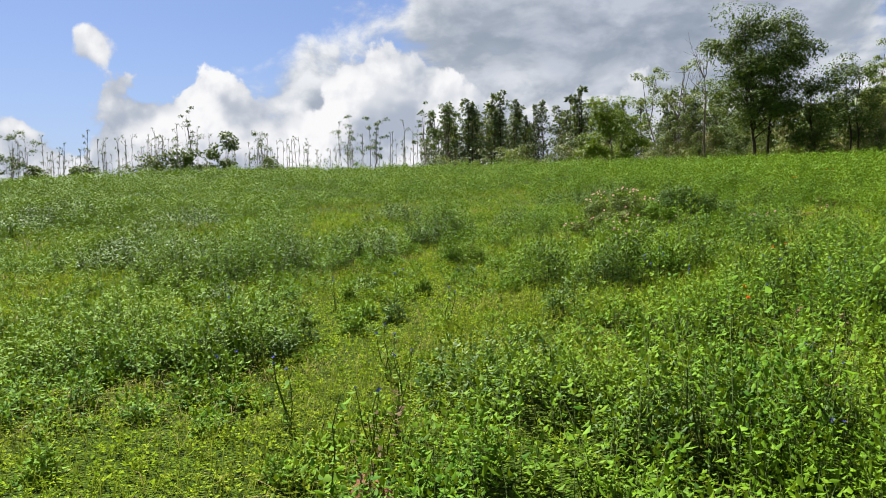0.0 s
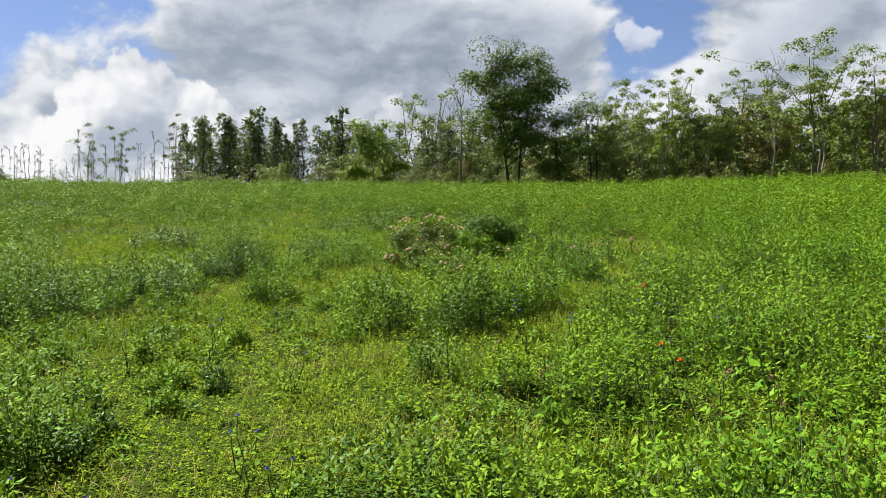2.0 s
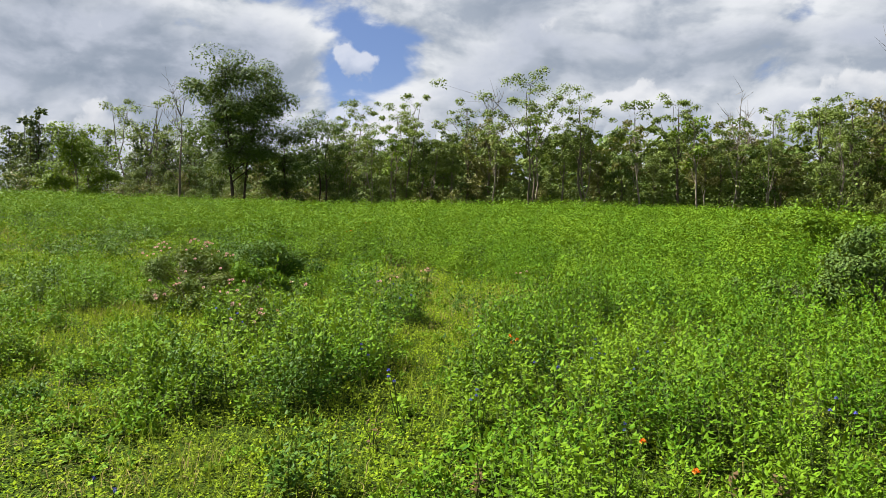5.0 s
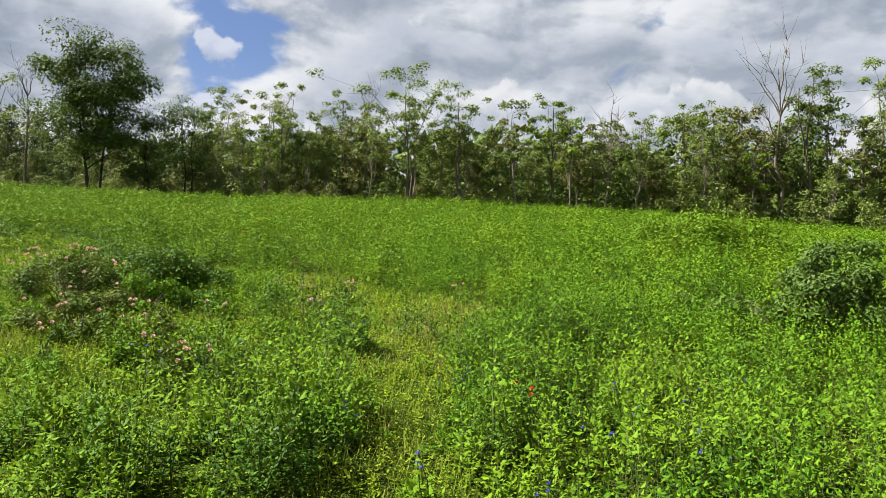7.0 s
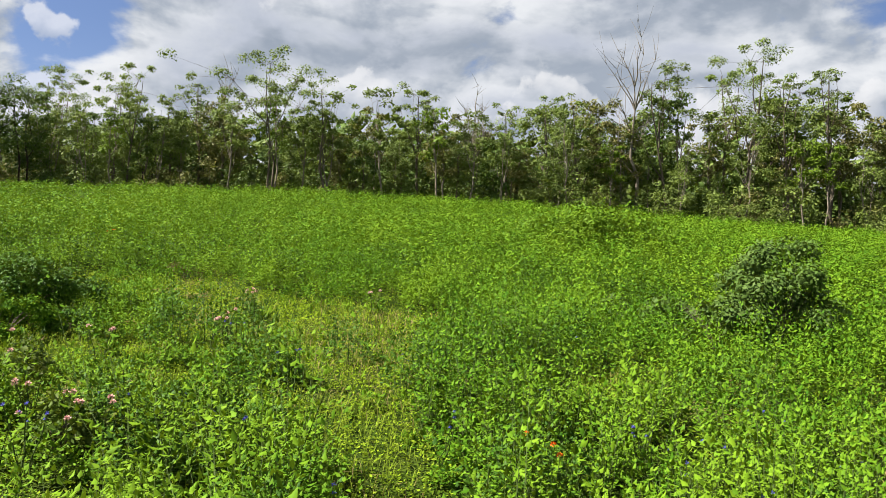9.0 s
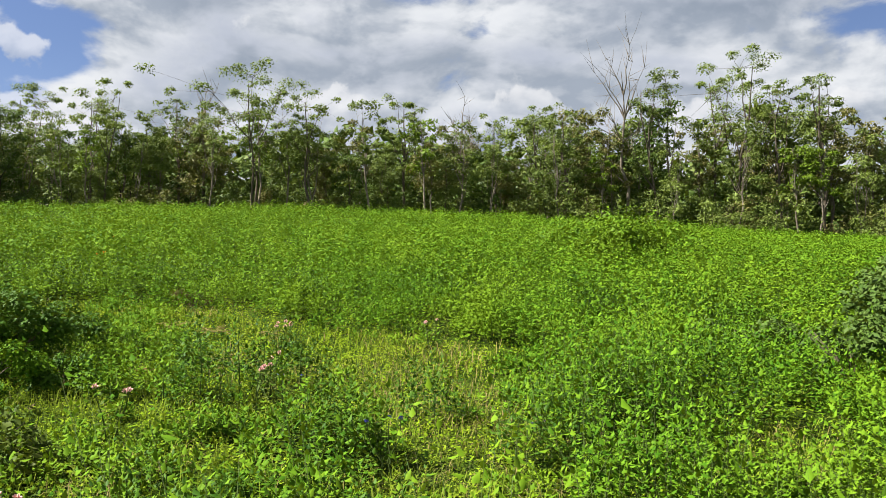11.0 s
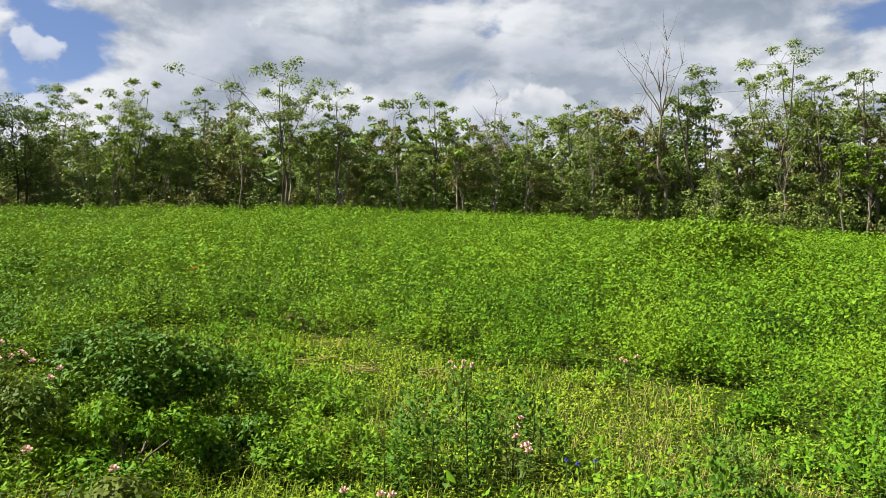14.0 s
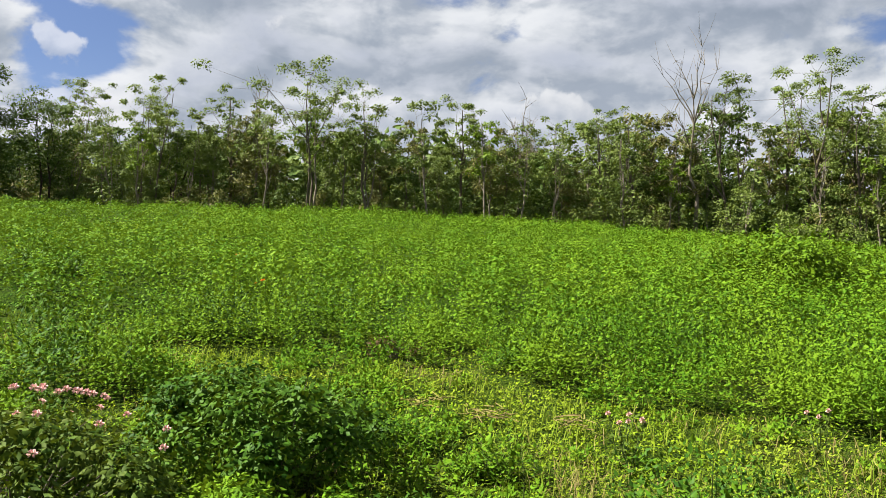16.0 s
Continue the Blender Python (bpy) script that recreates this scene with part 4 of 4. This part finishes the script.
backs = []
for i in range(3):
    backs.append(make_tree("woodland_shrub", 3.6, 4.2, 0.02, 16, 330, 0.55, [M_TREE_DARK, M_TREE_MID, M_TREE_DARK][i], M_BARK_DARK,
                           "dark dense shrub inside the wood", 1, False, 0.24, 0.010, 0.05, split=False))


def edge_line(s):
    """The wood's edge, from the far west round to the east."""
    xs = [-76, -60, -44, -36, -24, -10, 4, 16, 28, 38, 52, 66]
    ys = [84, 80, 79, 74, 64, 63, 65, 66, 64, 60, 52, 44]
    return float(np.interp(s, xs, ys))


def plant(kind, x, y, scale, group):
    ob = copy_thing(kind, standing(x, y, scale, rng.uniform(0, 360)))
    tagged(ob, group=group)


for row, (back, step, lo, hi) in enumerate([(1.5, 2.8, 0.55, 1.12), (6, 3.1, 0.80, 1.22), (13, 7.0, 0.95, 1.25)]):
    s = -76.0
    while s < 52:
        x = s + rng.uniform(-1, 1)
        y = edge_line(x) + back + rng.uniform(-1.2, 1.2)
        low = (0.52 if -33 < x < -28 else 0.72) if -36 < x < -27 else 1.0
        low *= (1.08 if row == 0 else 1.26) if x > 14 else 0.86
        if x < -45:
            low *= 0.78
        plant(kinds[rng.integers(len(kinds))], x, y, rng.uniform(lo, hi) * low, "trees of the wood")
        s += step * rng.uniform(0.7, 1.3)
for back, step in ((-0.5, 3.2), (4.0, 3.4)):
    s = -76.0
    while s < 52:
        x = s + rng.uniform(-1, 1)
        plant(shrubs[rng.integers(len(shrubs))], x, edge_line(x) + back + rng.uniform(-0.8, 0.8), rng.uniform(0.6, 1.25), "shrubs of the wood")
        s += step * rng.uniform(0.7, 1.3)
s = -76.0
while s < 52:
    plant(backs[rng.integers(3)], s, edge_line(s) + 15 + rng.uniform(-2, 2), rng.uniform(1.4, 2.0), "shrubs of the wood")
    plant(backs[rng.integers(3)], s + 1, edge_line(s) + 9.5 + rng.uniform(-1, 1), rng.uniform(0.8, 1.1), "shrubs of the wood")
    s += 3.2
s = -76.0
while s < 56:
    plant(backs[rng.integers(3)], s, edge_line(s) + 24 + rng.uniform(-2, 2), rng.uniform(2.2, 2.7), "shrubs of the wood")
    s += 3.4
for i in range(12):
    x = rng.uniform(15, 44)
    plant(shrubs[2], x, edge_line(x) - 2.5 + rng.uniform(-1, 1), rng.uniform(0.5, 1.0), "shrubs of the wood")
for i in range(16):
    x = -34 + 4.8 * i + rng.uniform(-1.2, 1.2)
    plant(fronts[i % 3], x, edge_line(x) - 1.2 + rng.uniform(-0.6, 0.6), rng.uniform(0.7, 1.1), "slender trees at the wood's edge")
for k, ob in enumerate(fronts):
    x = (-26, 6, 34)[k]
    ob.matrix_basis = standing(x, edge_line(x) - 2.0, 0.9, 0)
    tagged(ob, group="slender trees at the wood's edge")
for k, ob in enumerate(kinds + shrubs + backs):
    x = -70 + 6.8 * k
    ob.matrix_basis = standing(x, edge_line(x) + (3 if k < 14 else 12), 1.0, 0)
    tagged(ob, group="trees of the wood" if k < len(kinds) else "shrubs of the wood")

# slim dark trees behind the round tree
pines = [make_pine("slim_conifer", 12.5, 5.6, 700, "slim dark conifer in a row behind the meadow", -150 + 20 * i, 130) for i in range(4)]
for i in range(104):
    a, d = radians(rng.uniform(-57.5, -36)), rng.uniform(128, 165)
    plant(pines[i % 4], 9 + math.sin(a) * d, -7.7 + math.cos(a) * d, rng.uniform(0.8, 1.2), "row of conifers")
for i, ob in enumerate(pines):
    a = radians(-56 + 5 * i)
    ob.matrix_basis = standing(9 + math.sin(a) * 140, -7.7 + math.cos(a) * 140, 1.1, 0)
    tagged(ob, group="row of conifers")
for i in range(26):
    a, d = radians(rng.uniform(-57, -38)), rng.uniform(118, 128)
    plant(shrubs[i % 5], 9 + math.sin(a) * d, -7.7 + math.cos(a) * d, rng.uniform(0.8, 1.5), "shrubs of the wood")

# lopped poles past the crest
poles = [make_pole("lopped_tree", 10.5, 2 + i % 4, "thin lopped tree with a few tufts of leaves", -130, 40 + i * 4) for i in range(6)]
for i in range(190):
    a, d = radians(rng.uniform(-88, -56)), rng.uniform(125, 170)
    plant(poles[i % 6], 9 + math.sin(a) * d, -7.7 + math.cos(a) * d, rng.uniform(0.6, 1.0), "lopped trees past the crest")
for i, ob in enumerate(poles):
    a = radians(-84 + 4.4 * i)
    ob.matrix_basis = standing(9 + math.sin(a) * 150, -7.7 + math.cos(a) * 150, 1.0, 0)
    tagged(ob, group="lopped trees past the crest")
for az, d, top, spread, leaves in ((-73.6, 150, 20.5, 4.5, 300), (-69.0, 150, 16.5, 5, 380), (-63.2, 150, 18.5, 7, 520), (-61.2, 150, 18.8, 4, 420), (-57.6, 140, 19.6, 4, 420), (-56.0, 140, 20.2, 4.6, 900), (-84.6, 130, 13.8, 6, 600)):
    x, y = 9 + math.sin(radians(az)) * d, -7.7 + math.cos(radians(az)) * d
    make_tree("thin_tree", h_at(x, y, top), spread, 0.4, 18, int(leaves * 3), 0.22, M_GREYBUSH, M_BARK_PALE, "tall thin tree with sparse foliage past the crest", 1, True, 0.14, 0.010, 0.05, x, y)
for az, d, top in ((-71.4, 120, 12.2), (-73.8, 125, 10.2), (-75.2, 125, 9.8), (-76.5, 128, 9.4), (-68.8, 130, 9.4), (-80.5, 130, 8.6), (-83, 130, 8.4)):
    x, y = 9 + math.sin(radians(az)) * d, -7.7 + math.cos(radians(az)) * d
    make_tree("dark_shrub", h_at(x, y, top), 5.2, 0.1, 26, 2200, 0.42, M_TREE_DARK, M_BARK_DARK, "dark bushy tree past the crest of the meadow", 1, False, 0.2, 0.012, 0.03, x, y)

# ---------------------------------------------------------------- flowering weeds, dead leaves, bare soil


def weed(name, height, leaves, size, leaf_mat, label, category, group, x, y, stems_n=3):
    """A single weed: bent stems, each with its leaves."""
    ob = thing(name, x, y, label, category, group)
    foliage = Bag()
    tips = []
    for s in range(stems_n):
        a = rng.uniform(0, 6.28)
        tip = np.array([math.cos(a) * height * 0.25, math.sin(a) * height * 0.25, height * rng.uniform(0.8, 1.0)])
        line = bent_line((0, 0, -0.02), tip, 5, 0.012)
        wood = Bag()
        put_tube(wood, line, np.linspace(0.005, 0.002, 5), 5)
        part("stem", wood.mesh("stem", M_STEM), ob)
        tips.append(tip)
        n = leaves // stems_n
        f = rng.uniform(0.15, 1.0, n)[:, None]
        base = line[0] * (1 - f) + line[-1] * f
        b = rng.uniform(0, 6.28, n)
        way = np.stack([np.cos(b), np.sin(b), rng.normal(0.15, 0.35, n)], -1)
        side = np.stack([-np.sin(b), np.cos(b), rng.normal(0, 0.3, n)], -1)
        L = size * rng.uniform(0.6, 1.3, n)
        put_leaves(foliage, base, way, side, L, L * 0.6, 0.15, True)
    part("foliage", foliage.mesh("foliage", leaf_mat), ob)
    return ob, tips


# pink heads: the ones seen close, then more of them scattered round
for x, y in ((1.36, 2.9), (1.39, 3.38), (1.18, 5.34), (1.45, 0.34), (1.2, 5.1), (0.4, 1.2), (0.9, 0.7), (0.7, 2.2), (-0.5, 1.6), (0.1, 0.4), (-1.1, 2.3), (2.6, 5.6)):
    ob, tips = weed("lantana_weed", 0.40, 46, 0.05, M_LANTANA, "small lantana weed with pink flower heads", "weed", "pink-flowered weeds", x, y, 4)
    for k, tip in enumerate(tips[:3]):
        place_on(ob, FLOWER_PINK, "flower", *tip, "pink flower head" if k == 0 else "")
# orange heads
for x, y, n in ((5.35, -2.8, 1), (5.1, -2.5, 1), (3.95, -0.45, 1), (4.1, -0.1, 1), (4.0, 0.0, 1), (-2.3, 9.5, 2), (-3.2, 12.8, 2), (-2.0, 9.3, 1)):
    ob, tips = weed("orange_flower_weed", 0.46 if y < 3 else 0.72, 40, 0.05, M_HERB, "leafy weed with small orange-red flowers", "weed", "orange-flowered weeds", x, y, 3)
    for k, tip in enumerate(tips[:n]):
        place_on(ob, FLOWER_ORANGE, "flower", *tip, "orange-red flower" if k == 0 else "")
# blue heads, among the herbs along the walk
made = None
for i in range(52):
    if i < 34:
        x, y = rng.uniform(1.6, 7.2), rng.uniform(-6.4, 0.5)
    else:
        x, y = rng.uniform(1.0, 6.4), rng.uniform(-1.0, 4.2)
    if reach(x, y) < 0.7:
        continue
    if made is None or i % 14 == 0:
        made, tips = weed("blue_flower_weed", 0.42, 36, 0.045, M_HERB, "upright weed with tiny blue flower spikes", "weed", "blue-flowered weeds", float(x), float(y), 3)
        for k, tip in enumerate(tips):
            place_on(made, FLOWER_BLUE, "flower", *tip, "blue flower" if k == 0 else "")
    else:
        copy_thing(made, standing(x, y, rng.uniform(0.8, 1.2), rng.uniform(0, 360)))

# withered plants and single tall stalks
for x, y, h in ((5.8, -6.0, 0.28), (5.2, -5.5, 0.34), (6.7, -3.9, 0.6), (5.6, -2.5, 0.4), (5.9, -2.2, 0.35), (6.9, -3.6, 0.45), (5.6, -5.8, 0.3), (0.3, 2.0, 0.35), (4.4, -2.6, 0.3), (5.9, 2.4, 0.3), (3.6, -2.0, 0.25)):
    weed("withered_weed", h, 26, 0.045, M_DEADLEAF, "withered brown weed with curled dry leaves", "weed", "withered weeds", x, y, 3)
for x, y, h in ((6.25, -3.35, 0.85), (5.75, -6.15, 0.55), (-0.75, 4.35, 0.95), (2.1, 0.9, 0.5), (1.2, 3.6, 0.55), (1.35, -0.6, 0.6)):
    weed("tall_weed", h, 16, 0.075, M_HERB, "single tall leafy weed above its neighbours", "weed", "tall weeds", x, y, 1)


def soil_patch(x, y, rx, ry, label):
    """A low uneven heap of bare earth with crumbs."""
    ob = thing("bare_soil", x, y, label, "soil", "bare soil patches")
    bag = Bag()
    n, m = 7, 22
    q, a = np.meshgrid(np.linspace(0, 1, n), np.linspace(0, 2 * np.pi, m + 1)[:-1], indexing="ij")
    edge = 1 + 0.25 * np.sin(3 * a + x) + 0.15 * np.sin(5 * a + y)
    px, py = q * edge * rx * np.cos(a), q * edge * ry * np.sin(a)
    base = ground(x + px, y + py) - float(ground(x, y))
    v = np.stack([px, py, base + 0.06 * (1 - q * q) + 0.02 * lumps(px * 1.0, py, 0.06, 3)], -1).reshape(-1, 3)
    k = np.arange(n - 1)[:, None] * m + np.arange(m)[None]
    l = np.arange(n - 1)[:, None] * m + (np.arange(m)[None] + 1) % m
    bag.put(v, np.concatenate([np.stack([k, k + m, l + m], -1).reshape(-1, 3), np.stack([k, l + m, l], -1).reshape(-1, 3)]))
    part("earth", bag.mesh("earth", M_SOIL, True), ob)


soil_patch(0.13, 4.35, 0.12, 0.09, "small heap of reddish bare soil in the grass")
soil_patch(5.75, -5.95, 0.14, 0.10, "small patch of reddish bare soil in the grass")
soil_patch(-1.45, 5.75, 0.14, 0.10, "small heap of reddish bare soil by the bush")

# dry twigs lying in the low grass
for x, y, n, r in ((0.34, 6.0, 30, 0.2), (1.0, 6.0, 16, 0.16), (-0.1, 6.2, 14, 0.14), (5.6, 1.9, 18, 0.2)):
    ob = thing("twig_heap", x, y, "pale dry twigs lying in the low grass", "twigs", "heaps of dry twigs")
    for i in range(n):
        a, b = rng.uniform(0, 6.28), rng.uniform(0, 6.28)
        q = r * math.sqrt(rng.uniform(0, 1))
        p = np.array([math.cos(a) * q, math.sin(a) * q, 0.08 + rng.uniform(0, 0.06)])
        e = np.array([math.cos(b), math.sin(b), rng.normal(0, 0.15)]) * rng.uniform(0.04, 0.11)
        one = Bag()
        put_tube(one, [p - e, p + rng.normal(0, 0.01, 3), p + e], [0.004, 0.004, 0.002], 4)
        part("twig", one.mesh("twig", M_DRY), ob)
print("tris", sum(len(o.data.polygons) for o in scene.objects if o.type == "MESH"), "objects", len(scene.objects))
